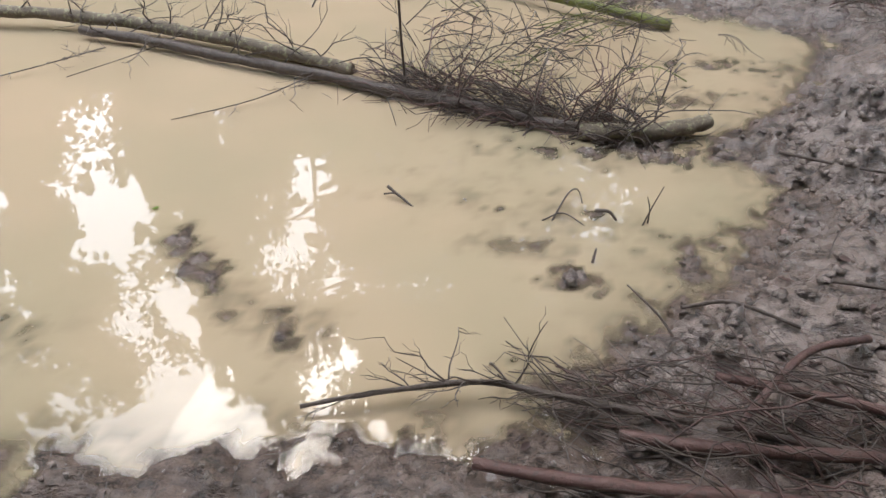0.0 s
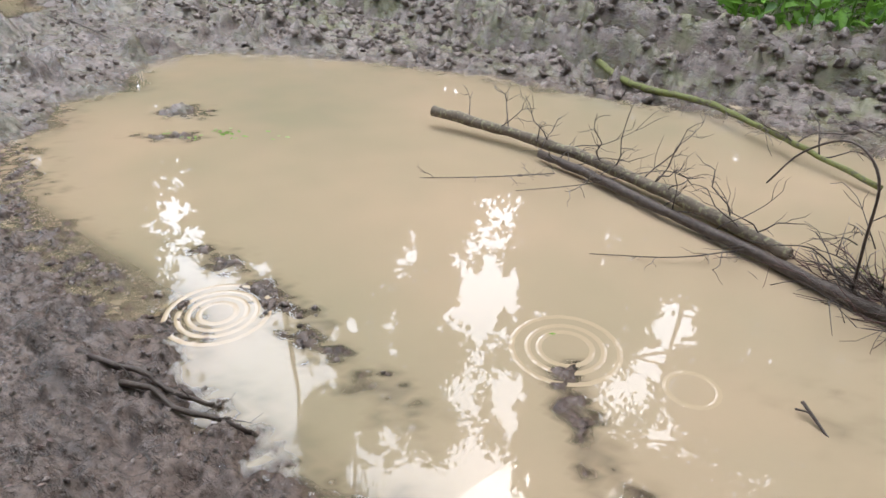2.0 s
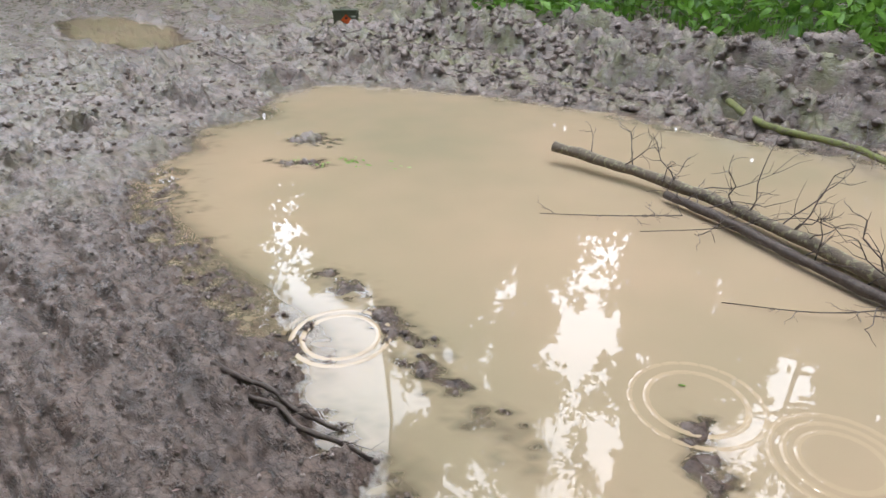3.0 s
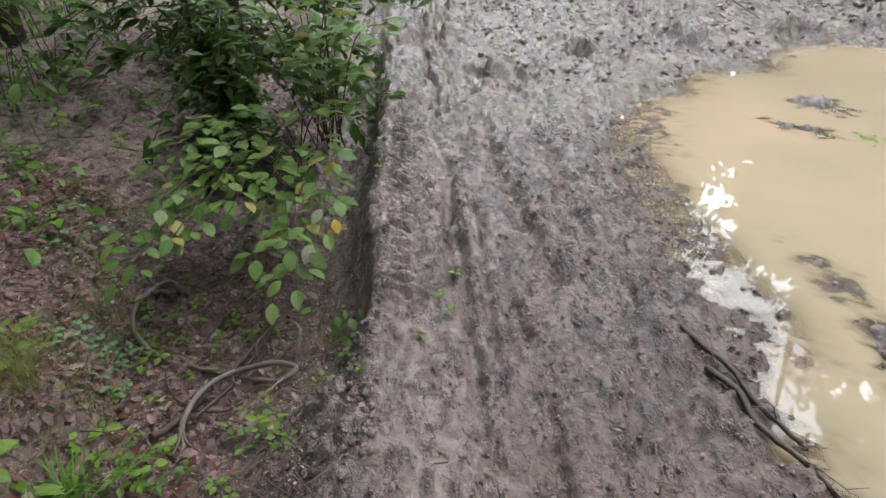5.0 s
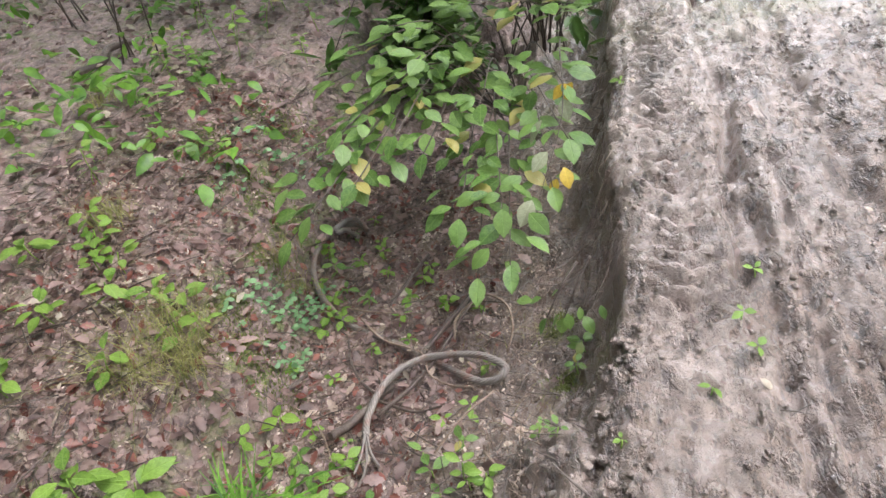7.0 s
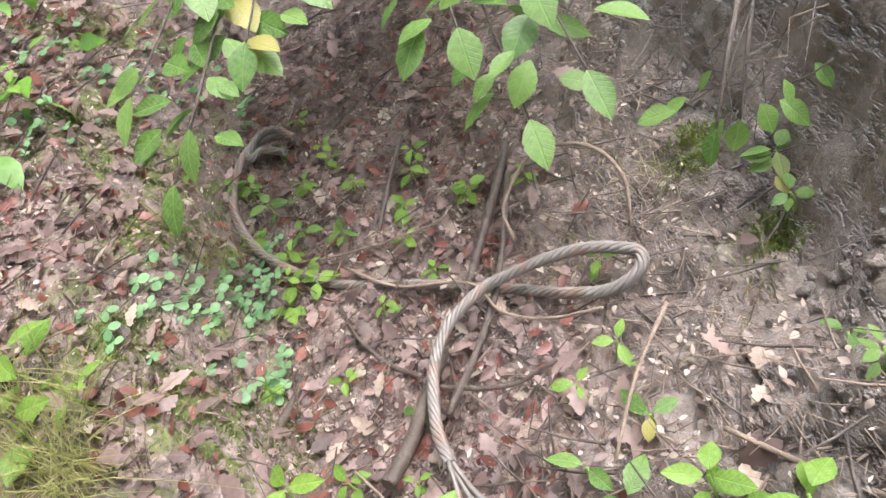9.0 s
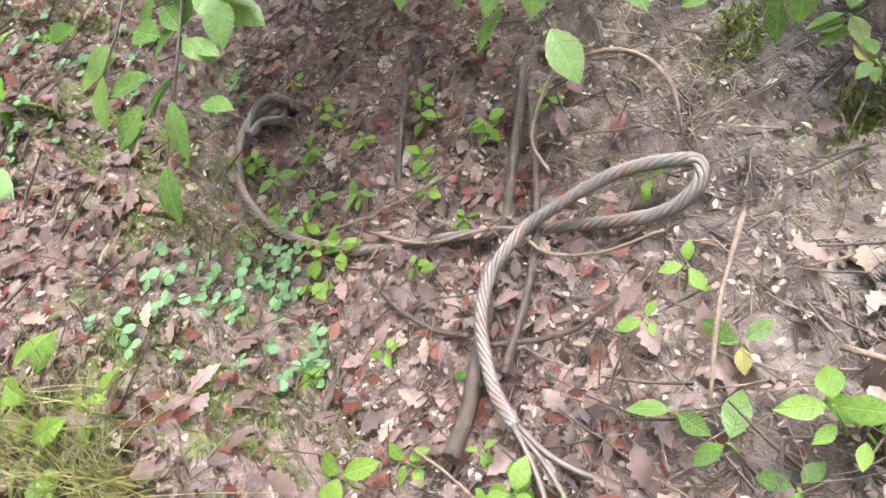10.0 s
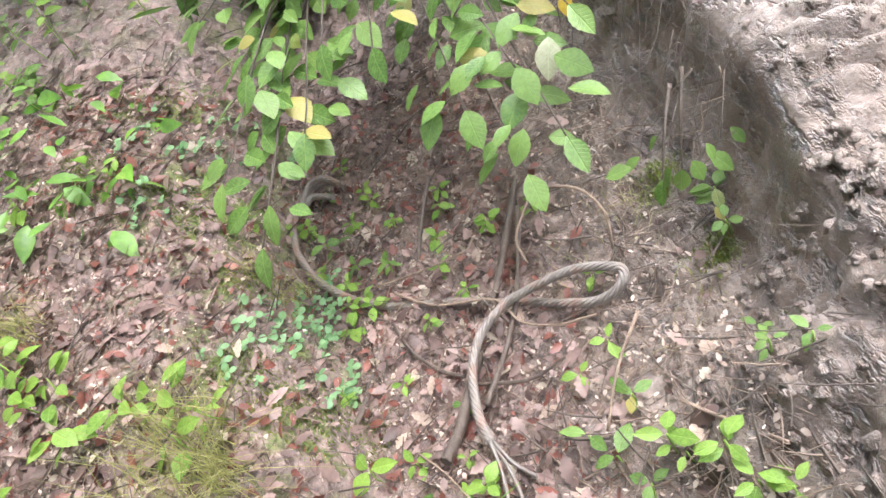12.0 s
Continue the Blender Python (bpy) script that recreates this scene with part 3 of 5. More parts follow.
# thinner spruce brush behind the logs and on the right bank
for label, count, cx, cy, sx, sy, z0 in (("thin mossy spruce twigs lying over the puddle", 80, 0.25, 3.55, 0.42, 0.25, 0.02), ("brown brushwood on the far muddy bank", 70, 2.45, 4.25, 0.35, 0.3, 0.08)):
    heap = tagged(new("brushwood_heap"), label, "brushwood")
    for k in range(count):
        base = Vector((rng.gauss(cx, sx), rng.gauss(cy, sy), z0 + rng.uniform(0, 0.10)))
        d = Vector((rng.uniform(-0.6, 0.9), rng.uniform(-0.9, 0.4), rng.uniform(-0.1, 0.4))).normalized()
        L = rng.uniform(0.15, 0.5)
        bm = bmesh.new()
        pts = smooth_line(crooked(base, base + d * L, 3, 0.07, rng, 0.1), 2)
        tube(bm, pts, [0.0035 * (1 - 0.7 * i / len(pts)) for i in range(len(pts))], 4)
        bark = (MOSS_BARK if k % 5 == 0 else WET_BARK) if cx < 1 else (RED_BARK if k % 2 else WET_BARK)
        stem = part("brush_stem", bm, bark, heap)
        for _ in range(6):
            i = rng.randrange(1, len(pts))
            d2 = (d + Vector((rng.uniform(-1, 1), rng.uniform(-1, 1), rng.uniform(-1.2, 0.4)))).normalized()
            bm = bmesh.new()
            tube(bm, crooked(pts[i], pts[i] + d2 * rng.uniform(0.05, 0.16), 2, 0.12, rng), [0.0018, 0.0015, 0.001], 4)
            part("twiglet", bm, bark, stem)


# ---- small builders for leaves and scattered things ----
def outline_leaf(width, lobes=0, tip=1.5, n=7):
    """Half outline of a leaf of length 1 along x, as (x, y) from stalk to tip."""
    pts = []
    for i in range(n + 1):
        t = i / n
        w = 0.86 * width * math.sin(math.pi * t ** 0.96) ** (0.9 if t < 0.5 else 0.8 * tip)
        if lobes and 0 < i < n:
            w *= 1.15 if i % 2 else 0.74
        pts.append((t, w))
    return pts


def leaf_arrays(width, lobes=0, fold=0.25, droop=0.25, tip=1.3, n=7, curl=0.0):
    """Vertices and faces of one leaf: a folded, drooping blade along +x."""
    half = outline_leaf(width, lobes, tip, n)
    v, f = [], []
    for t, w in half:
        z = -droop * t * t
        v += [(t, -w, z + fold * w + curl * w * w), (t, 0, z), (t, w, z + fold * w - curl * w * w * 0.5)]
    for i in range(n):
        a = i * 3
        f += [(a, a + 1, a + 4, a + 3), (a + 1, a + 2, a + 5, a + 4)]
    return np.array(v), f


def leaf_mesh(name, material, *args, **kw):
    kw.setdefault("n", 13)
    v, f = leaf_arrays(*args, **kw)
    v[3::6, 1] *= 1.07
    v[5::6, 1] *= 1.07
    me = bpy.data.meshes.new(name)
    me.from_pydata(v.tolist(), [], f)
    me.polygons.foreach_set("use_smooth", np.ones(len(f), bool))
    me.materials.append(material)
    return me


def scatter(name, forms, material, places, label, category, kind="stuff", parent=None):
    """One mesh of many small pieces: places are (form, x, y, z, rx, ry, rz, size)."""
    table = np.array(places, float)
    vs, corners, sizes, at = [], [], [], 0
    for k, (v, f) in enumerate(forms):
        rows = table[table[:, 0] == k]
        if not len(rows):
            continue
        (cx, cy, cz), (sx, sy, sz) = np.cos(rows[:, 4:7]).T, np.sin(rows[:, 4:7]).T
        m = np.stack([cy * cz, sx * sy * cz - cx * sz, cx * sy * cz + sx * sz, cy * sz, sx * sy * sz + cx * cz, cx * sy * sz - sx * cz, -sy, sx * cy, cx * cy], 1).reshape(-1, 3, 3)
        vs.append((np.einsum("nij,vj->nvi", m, v) * rows[:, 7, None, None] + rows[:, None, 1:4]).reshape(-1, 3))
        flat, count = np.concatenate([np.array(face) for face in f]), np.array([len(face) for face in f])
        corners.append((flat[None] + at + np.arange(len(rows))[:, None] * len(v)).ravel())
        sizes.append(np.tile(count, len(rows)))
        at += len(rows) * len(v)
    vs, corners, sizes = np.concatenate(vs), np.concatenate(corners), np.concatenate(sizes)
    me = bpy.data.meshes.new(name)
    me.vertices.add(len(vs))
    me.vertices.foreach_set("co", vs.ravel())
    me.loops.add(len(corners))
    me.loops.foreach_set("vertex_index", corners)
    me.polygons.add(len(sizes))
    me.polygons.foreach_set("loop_start", np.concatenate([[0], np.cumsum(sizes)[:-1]]))
    me.polygons.foreach_set("use_smooth", np.ones(len(sizes), bool))
    me.update(calc_edges=True)
    me.materials.append(material)
    ob = new(name, me)
    ob.parent = parent
    return tagged(ob, label, category, kind=kind)


def put_leaf(me, parent, base, at, direction, size, rng, roll=0.5):
    d = Vector(direction).normalized()
    ob = new("leaf", me)
    ob.parent = parent
    q = d.to_track_quat("X", "Z").to_matrix().to_4x4()
    ob.matrix_basis = Matrix.Translation(Vector(at) - Vector(base)) @ q @ Matrix.Rotation(rng.uniform(-roll, roll), 4, "X") @ Matrix.Diagonal((size, size, size, 1))
    return ob


HAZEL = [leaf_mesh("hazel_leaf", BUSH_LEAF, w, fold=f, droop=d, tip=1.15) for w, f, d in ((0.33, 0.15, 0.2), (0.37, 0.05, 0.3), (0.30, 0.3, 0.15), (0.35, -0.05, 0.35))]
YOUNG = [leaf_mesh("young_leaf", LIME_LEAF, w, fold=f, droop=d, tip=1.2) for w, f, d in ((0.32, 0.2, 0.25), (0.36, 0.1, 0.35), (0.28, 0.3, 0.2))]
DARKER = [leaf_mesh("bramble_leaf", BUSH_LEAF, w, fold=f, droop=d, tip=1.2) for w, f, d in ((0.34, 0.2, 0.25), (0.30, 0.1, 0.4))]
OAK_FORMS = [leaf_arrays(w, 1, fold=f, droop=d, n=9, curl=c) for w, f, d, c in ((0.30, 0.3, 0.2, 1.0), (0.34, -0.2, 0.3, -1.2), (0.26, 0.5, -0.2, 2.0), (0.32, 0.1, 0.5, 0.0))]
OVAL_FORMS = [leaf_arrays(w, 0, fold=f, droop=d, n=4) for w, f, d in ((0.28, 0.3, 0.3), (0.34, 0.1, 0.5), (0.22, 0.4, -0.1))]


def stick_form(r, n=3):
    v, f = [], []
    for i, (x, k) in enumerate(((0, 1.0), (0.5, 0.9), (1, 0.5))):
        for j in range(n):
            a = 2 * math.pi * j / n
            v.append((x, math.cos(a) * r * k + (0.03 if i == 1 else 0), math.sin(a) * r * k))
    for i in range(2):
        for j in range(n):
            f.append((i * n + j, i * n + (j + 1) % n, i * n + n + (j + 1) % n, i * n + n + j))
    return np.array(v), f


def lump_form(seed):
    bm = bmesh.new()
    bmesh.ops.create_icosphere(bm, subdivisions=2, radius=0.5)
    for v in bm.verts:
        v.co *= 1 + 0.9 * noise.noise(v.co * 2.6 + Vector((seed * 3.1, seed, 0)))
        v.co.z *= 0.65
    bm.verts.index_update()
    out = np.array([v.co[:] for v in bm.verts]), [tuple(v.index for v in f.verts) for f in bm.faces]
    bm.free()
    return out


STICKS = [stick_form(0.012), stick_form(0.025)]
CLODS = [lump_form(k) for k in range(5)]


def ground_places(count, box, seed, forms, size, lift=0.0, keep=None, tilt=0.35):
    g = np.random.default_rng(seed)
    x, y = g.uniform(box[0], box[1], count), g.uniform(box[2], box[3], count)
    z = ground_height(x, y)
    out = []
    for i in range(count):
        if keep is None or keep(x[i], y[i], z[i], g):
            out.append((int(g.integers(forms)), x[i], y[i], z[i] + lift, g.normal(0, tilt), g.normal(0, tilt), g.uniform(0, 6.283), g.uniform(*size)))
    return out


# ---- the ditch: steel cable, sticks, plants ----
def wire_rope(name, points, radius, label, strands=6, pitch=0.16, frayed=()):
    line = smooth_line(points, 12)
    root = tagged(new(name), label, "cable")
    dist = [0.0]
    for a, b in zip(line, line[1:]):
        dist.append(dist[-1] + (b - a).length)
    frames = []
    for i, p in enumerate(line):
        d = (line[min(i + 1, len(line) - 1)] - line[max(i - 1, 0)]).normalized()
        s = d.cross(Vector((0.05, 0.03, 1))).normalized()
        frames.append((p, s, s.cross(d)))
    for k in range(strands):
        bm = bmesh.new()
        pts = []
        for (p, s, u), L in zip(frames, dist):
            a = 2 * math.pi * (k / strands + L / pitch)
            pts.append(p + (s * math.cos(a) + u * math.sin(a)) * radius * 0.62)
        tube(bm, pts, radius * 0.43, 6)
        part("strand", bm, STEEL, root)
    for pts in frayed:
        bm = bmesh.new()
        tube(bm, smooth_line(pts, 6), [radius * 0.36] * (6 * (len(pts) - 1)) + [radius * 0.22], 6)
        part("frayed_strand", bm, STEEL, root)
    return root


wire_rope("steel_cable", [(-3.657, -1.583, -0.515), (-3.712, -1.665, -0.520), (-3.694, -1.705, -0.520), (-3.720, -1.710, -0.515), (-3.765, -1.665, -0.500), (-3.752, -1.601, -0.495), (-3.685, -1.545, -0.500)],
          0.0115, "looped end of the rusty twisted steel cable")
wire_rope("steel_cable", [(-3.690, -1.540, -0.525), (-3.752, -1.605, -0.520), (-3.755, -1.699, -0.520), (-3.669, -1.745, -0.515), (-3.524, -1.755, -0.515), (-3.398, -1.720, -0.520), (-3.266, -1.640, -0.525),
                          (-3.143, -1.487, -0.562), (-3.032, -1.239, -0.553), (-2.962, -1.119, -0.535), (-2.890, -1.013, -0.505), (-2.811, -0.923, -0.452), (-2.770, -0.856, -0.425),
                          (-2.760, -0.806, -0.400), (-2.774, -0.777, -0.383), (-2.808, -0.783, -0.378), (-2.868, -0.889, -0.402), (-2.900, -1.056, -0.460), (-2.882, -1.115, -0.468),
                          (-2.845, -1.177, -0.480), (-2.776, -1.218, -0.485), (-2.700, -1.234, -0.485), (-2.622, -1.235, -0.480), (-2.551, -1.219, -0.470)],
          0.0125, "old rusty twisted steel cable looped on ditch floor", pitch=0.12,
          frayed=([(-2.555, -1.220, -0.470), (-2.480, -1.191, -0.460), (-2.401, -1.172, -0.440), (-2.340, -1.170, -0.420)],
                  [(-2.550, -1.212, -0.465), (-2.480, -1.175, -0.455), (-2.420, -1.120, -0.440), (-2.382, -1.078, -0.430)],
                  [(-2.550, -1.222, -0.475), (-2.490, -1.182, -0.460), (-2.440, -1.140, -0.450), (-2.405, -1.110, -0.440)],
                  [(-2.552, -1.218, -0.460), (-2.470, -1.205, -0.450), (-2.390, -1.200, -0.430)]))


def stick(name, points, r0, r1, material, label, category="stick", sides=7):
    rng = random.Random(int(abs(points[0][0]) * 1000))
    line = smooth_line(points, 5)
    bm = bmesh.new()
    tube(bm, line, [(r0 + (r1 - r0) * i / (len(line) - 1)) * rng.uniform(0.9, 1.1) for i in range(len(line))], sides)
    return tagged(part(name, bm, material), label, category)


stick("dead_branch", [(-3.284, -0.941, -0.455), (-3.095, -1.048, -0.50), (-2.893, -1.168, -0.54), (-2.761, -1.249, -0.54), (-2.637, -1.303, -0.52), (-2.554, -1.349, -0.49)], 0.009, 0.018, WET_BARK,
      "dark rotten branch lying under the steel cable", "branch")
stick("dead_branch", [(-3.190, -0.960, -0.46), (-2.933, -1.046, -0.485), (-2.803, -1.121, -0.51), (-2.670, -1.220, -0.52)], 0.007, 0.009, WET_BARK, "thin dark wet branch beside the cable", "branch")
stick("dead_branch", [(-3.062, -1.461, -0.57), (-2.946, -1.415, -0.565), (-2.848, -1.345, -0.56), (-2.782, -1.266, -0.54)], 0.005, 0.006, WET_BARK, "curved dark stick among fallen leaves", "branch")
stick("dead_branch", [(-2.755, -1.263, -0.54), (-2.679, -1.090, -0.495), (-2.670, -0.979, -0.44)], 0.006, 0.004, WET_BARK, "dark stick crossing below the cable", "branch")
stick("dead_branch", [(-3.550, -1.220, -0.53), (-3.390, -1.290, -0.555), (-3.240, -1.340, -0.57)], 0.008, 0.006, WET_BARK, "rotten stick half buried in litter", "branch")
stick("dead_branch", [(-2.730, -1.620, -0.52), (-2.820, -1.580, -0.545), (-2.920, -1.540, -0.56)], 0.012, 0.007, WET_BARK, "short dark stick on the ditch floor", "branch")
stick("brown_stick", [(-2.540, -1.750, -0.30), (-2.691, -1.732, -0.37), (-2.774, -1.712, -0.43), (-2.897, -1.658, -0.53), (-2.957, -1.579, -0.56)], 0.009, 0.006, STRAW, "light brown stick leaning against mossy bank")
stick("vine", [(-2.986, -0.991, -0.46), (-3.055, -0.991, -0.42), (-3.112, -0.904, -0.36), (-3.048, -0.826, -0.30), (-2.976, -0.774, -0.28), (-2.903, -0.754, -0.30), (-2.847, -0.771, -0.36)],
      0.0045, 0.004, STRAW, "thin arching woody vine over the ditch", "vine")
stick("vine", [(-3.140, -1.420, -0.53), (-3.040, -1.300, -0.54), (-2.950, -1.120, -0.50), (-2.830, -1.060, -0.47), (-2.760, -0.970, -0.44), (-2.710, -0.870, -0.38)], 0.004, 0.003, STRAW, "thin brown vine along the cable", "vine")
stick("dry_stem", [(-2.621, -0.780, -0.28), (-2.525, -0.864, -0.29), (-2.422, -0.935, -0.33)], 0.0035, 0.003, STRAW, "dry straw-coloured stem leaning on the slope", "stem")
stick("dry_stem", [(-3.230, -1.572, -0.545), (-3.184, -1.401, -0.53), (-3.143, -1.173, -0.49), (-3.178, -1.121, -0.49)], 0.0035, 0.0025, STRAW, "thin reddish dry stem on leaf litter", "stem")
stick("dry_stem", [(-2.600, -1.415, -0.49), (-2.521, -1.350, -0.47), (-2.430, -1.290, -0.44)], 0.003, 0.0025, STRAW, "pale dry grass stem on leaf litter", "stem")
stick("dry_stem", [(-2.410, -0.780, -0.28), (-2.330, -0.720, -0.24), (-2.240, -0.660, -0.16)], 0.004, 0.003, STRAW, "thin dry twig on the muddy slope", "stem")


def sprig(x, y, z, leaves, size, spread, rise, meshes, rng, name="seedling", label="small green seedling on the ditch floor", group="seedlings in the ditch", stem=LIME_LEAF):
    """A stem with whorled leaves."""
    base = Vector((x, y, z))
    root = tagged(new(name), label, "plant", group)
    root.location = base
    top = Vector((rng.uniform(-0.3, 0.3) * rise, rng.uniform(-0.3, 0.3) * rise, rise))
    bm = bmesh.new()
    line = smooth_line([(0, 0, -0.02), tuple(top * 0.5 + Vector((0.01, 0, 0))), tuple(top)], 3)
    tube(bm, line, [0.0022] * len(line), 4)
    part("stem", bm, stem, root)
    a0 = rng.uniform(0, 6.28)
    for k in range(leaves):
        a = a0 + k * 2.2 + rng.uniform(-0.3, 0.3)
        at = top * (1 - 0.55 * (k // 3) / max(1, leaves // 3))
        d = Vector((math.cos(a), math.sin(a), rng.uniform(-0.1, 0.45)))
        put_leaf(rng.choice(meshes), root, (0, 0, 0), at + d * spread, d, 0.76 * size * rng.uniform(0.7, 1.2), rng)
    return root


rng = random.Random(21)
for x, y, z, n, s, up, kind in ((-3.205, -1.071, -0.54, 7, 0.055, 0.06, 0), (-3.060, -1.198, -0.56, 6, 0.045, 0.04, 0), (-3.321, -1.540, -0.58, 5, 0.065, 0.05, 1), (-3.254, -1.430, -0.58, 6, 0.06, 0.06, 1),
                                (-3.805, -1.554, -0.55, 5, 0.05, 0.05, 0), (-3.454, -1.621, -0.57, 5, 0.075, 0.07, 1), (-3.097, -1.588, -0.57, 6, 0.06, 0.05, 0), (-3.630, -1.468, -0.57, 5, 0.05, 0.05, 0),
                                (-2.592, -1.552, -0.47, 3, 0.085, 0.09, 0), (-2.433, -0.981, -0.40, 2, 0.075, 0.05, 1), (-2.381, -0.926, -0.38, 2, 0.085, 0.05, 1), (-2.668, -0.882, -0.40, 4, 0.06, 0.12, 0),
                                (-2.493, -0.855, -0.40, 5, 0.06, 0.05, 1), (-2.710, -1.280, -0.53, 4, 0.05, 0.05, 1), (-2.450, -1.227, -0.45, 4, 0.06, 0.06, 0), (-2.329, -0.823, -0.33, 4, 0.06, 0.06, 0),
                                (-2.600, -0.960, -0.44, 3, 0.05, 0.05, 0), (-3.160, -1.520, -0.58, 5, 0.055, 0.06, 0), (-2.590, -1.420, -0.48, 4, 0.05, 0.05, 0), (-2.290, -0.900, -0.36, 3, 0.045, 0.05, 1),
                                (-3.690, -1.620, -0.56, 4, 0.05, 0.05, 1), (-2.290, -1.120, -0.40, 6, 0.055, 0.07, 1), (-2.210, -1.200, -0.38, 6, 0.06, 0.08, 1), (-2.340, -1.340, -0.36, 6, 0.065, 0.1, 1),
                                (-2.440, -1.400, -0.42, 5, 0.06, 0.08, 1), (-2.850, -0.850, -0.42, 4, 0.05, 0.05, 0), (-2.040, -0.870, -0.30, 5, 0.05, 0.06, 0), (-2.140, -0.940, -0.33, 6, 0.055, 0.06, 0)):
    sprig(x, y, height_at(x, y), n, s, 0.006, up, YOUNG if kind == 0 else DARKER, rng)

# more seedlings strewn along the ditch and its forest side
for k in range(26):
    x, y = rng.uniform(-3.75, -2.25), rng.gauss(-1.45, 0.20)
    sprig(x, y, height_at(x, y), rng.randint(4, 7), rng.uniform(0.04, 0.06), 0.006, rng.uniform(0.03, 0.07), YOUNG, rng)
for k in range(24):
    x, y = rng.uniform(-5.6, -3.3), rng.uniform(-3.0, -1.95)
    sprig(x, y, height_at(x, y), rng.randint(6, 10), rng.uniform(0.06, 0.095), 0.012, rng.uniform(0.06, 0.22), YOUNG if k % 2 else DARKER, rng, "bramble", "green bramble shoot on the leafy forest floor", "brambles on the bank")

# seedlings rooted in the cut bank and on the mud spill
for x, y, n, s, up in ((-2.82, -0.51, 7, 0.055, 0.05), (-2.73, -0.53, 6, 0.045, 0.04), (-2.46, -0.60, 4, 0.035, 0.03), (-2.38, -0.62, 5, 0.04, 0.03), (-2.35, -0.57, 4, 0.035, 0.03)):
    sprig(x, y, height_at(x, y), n, s, 0.006, up, DARKER, rng, "seedling", "grey-green muddy seedling rooted in the cut bank", "seedlings on the cut bank")
for x, y, n, s, up in ((-2.31, -0.80, 4, 0.055, 0.04), (-2.27, -0.74, 5, 0.055, 0.04), (-2.22, -0.72, 5, 0.055, 0.04), (-2.18, -0.68, 4, 0.05, 0.04)):
    sprig(x, y, height_at(x, y), n, s, 0.01, up, YOUNG, rng, "seedling", "bright green seedling at the foot of the mud", "seedlings by the mud spill")

# brambles with larger leaves on the forest bank
for x, y, z, n, s, up in ((-2.14, -1.70, 0, 12, 0.115, 0.14), (-2.18, -1.60, 0, 10, 0.11, 0.13), (-2.08, -1.80, 0, 11, 0.115, 0.12), (-2.02, -1.62, 0, 10, 0.115, 0.16), (-2.58, -2.18, 0, 9, 0.085, 0.10), (-2.84, -2.40, 0, 9, 0.085, 0.10), (-2.85, -2.10, 0, 6, 0.07, 0.08), (-2.74, -1.77, 0, 6, 0.085, 0.10), (-2.30, -1.36, 0, 6, 0.07, 0.10), (-2.24, -1.30, 0, 6, 0.07, 0.08), (-2.31, -1.26, 0, 5, 0.06, 0.08), (-2.95, -2.24, 0.0, 8, 0.075, 0.10), (-2.82, -2.16, -0.02, 7, 0.075, 0.10), (-3.06, -2.30, 0.02, 6, 0.07, 0.09),
                          (-2.75, -1.92, -0.16, 6, 0.09, 0.10), (-2.70, -2.02, -0.10, 7, 0.08, 0.09), (-4.35, -2.52, 0.05, 9, 0.09, 0.12), (-3.63, -2.2, -0.03, 6, 0.07, 0.08), (-4.9, -2.4, 0.06, 8, 0.09, 0.18),
                          (-3.3, -2.5, 0.03, 6, 0.06, 0.08), (-2.45, -1.92, -0.12, 7, 0.08, 0.1), (-2.3, -2.15, -0.02, 8, 0.08, 0.12), (-4.6, -2.9, 0.06, 7, 0.08, 0.14), (-5.3, -2.0, 0.06, 9, 0.10, 0.3), (-5.0, -2.9, 0.08, 8, 0.09, 0.25),
                          (-2.64, -1.80, -0.28, 5, 0.09, 0.08), (-2.78, -1.86, -0.30, 5, 0.09, 0.10), (-5.6, -2.6, 0.1, 8, 0.1, 0.35), (-6.2, -3.0, 0.1, 9, 0.11, 0.4)):
    sprig(x, y, height_at(x, y), n, s, 0.02, up, YOUNG if x > -3.2 else DARKER, rng, "bramble", "bright green bramble shoot on the forest bank", "brambles on the bank")

# wood sorrel on the ditch wall
sorrel = []
g = np.random.default_rng(4)
disc = leaf_arrays(0.52, 0, fold=0.1, droop=0.1, tip=0.6, n=5)
for cx, cy, sx, sy, n in ((-3.09, -1.69, 0.10, 0.05, 70), (-2.86, -1.62, 0.05, 0.03, 22), (-3.22, -1.74, 0.07, 0.03, 18), (-3.84, -1.86, 0.12, 0.08, 34), (-3.57, -2.04, 0.1, 0.06, 22), (-2.93, -1.74, 0.07, 0.04, 20), (-3.9, -2.06, 0.15, 0.08, 20), (-3.34, -1.66, 0.1, 0.03, 10), (-4.05, -1.80, 0.10, 0.08, 20)):
    for _ in range(max(4, n // 2)):
        x, y = g.normal(cx, sx * 0.7), g.normal(cy, sy * 0.8)
        z, a = height_at(x, y) + g.uniform(0.02, 0.05), g.uniform(0, 6.28)
        s = g.uniform(0.019, 0.030)
        tx, ty = g.normal(0, 0.25), g.normal(0, 0.25)
        sorrel += [(0, x, y, z, tx, ty, a + k * 2.094, s) for k in range(3)]
scatter("wood_sorrel", [disc], CLOVER_LEAF, sorrel, "blue-green patch of wood sorrel on the ditch wall", "plant")


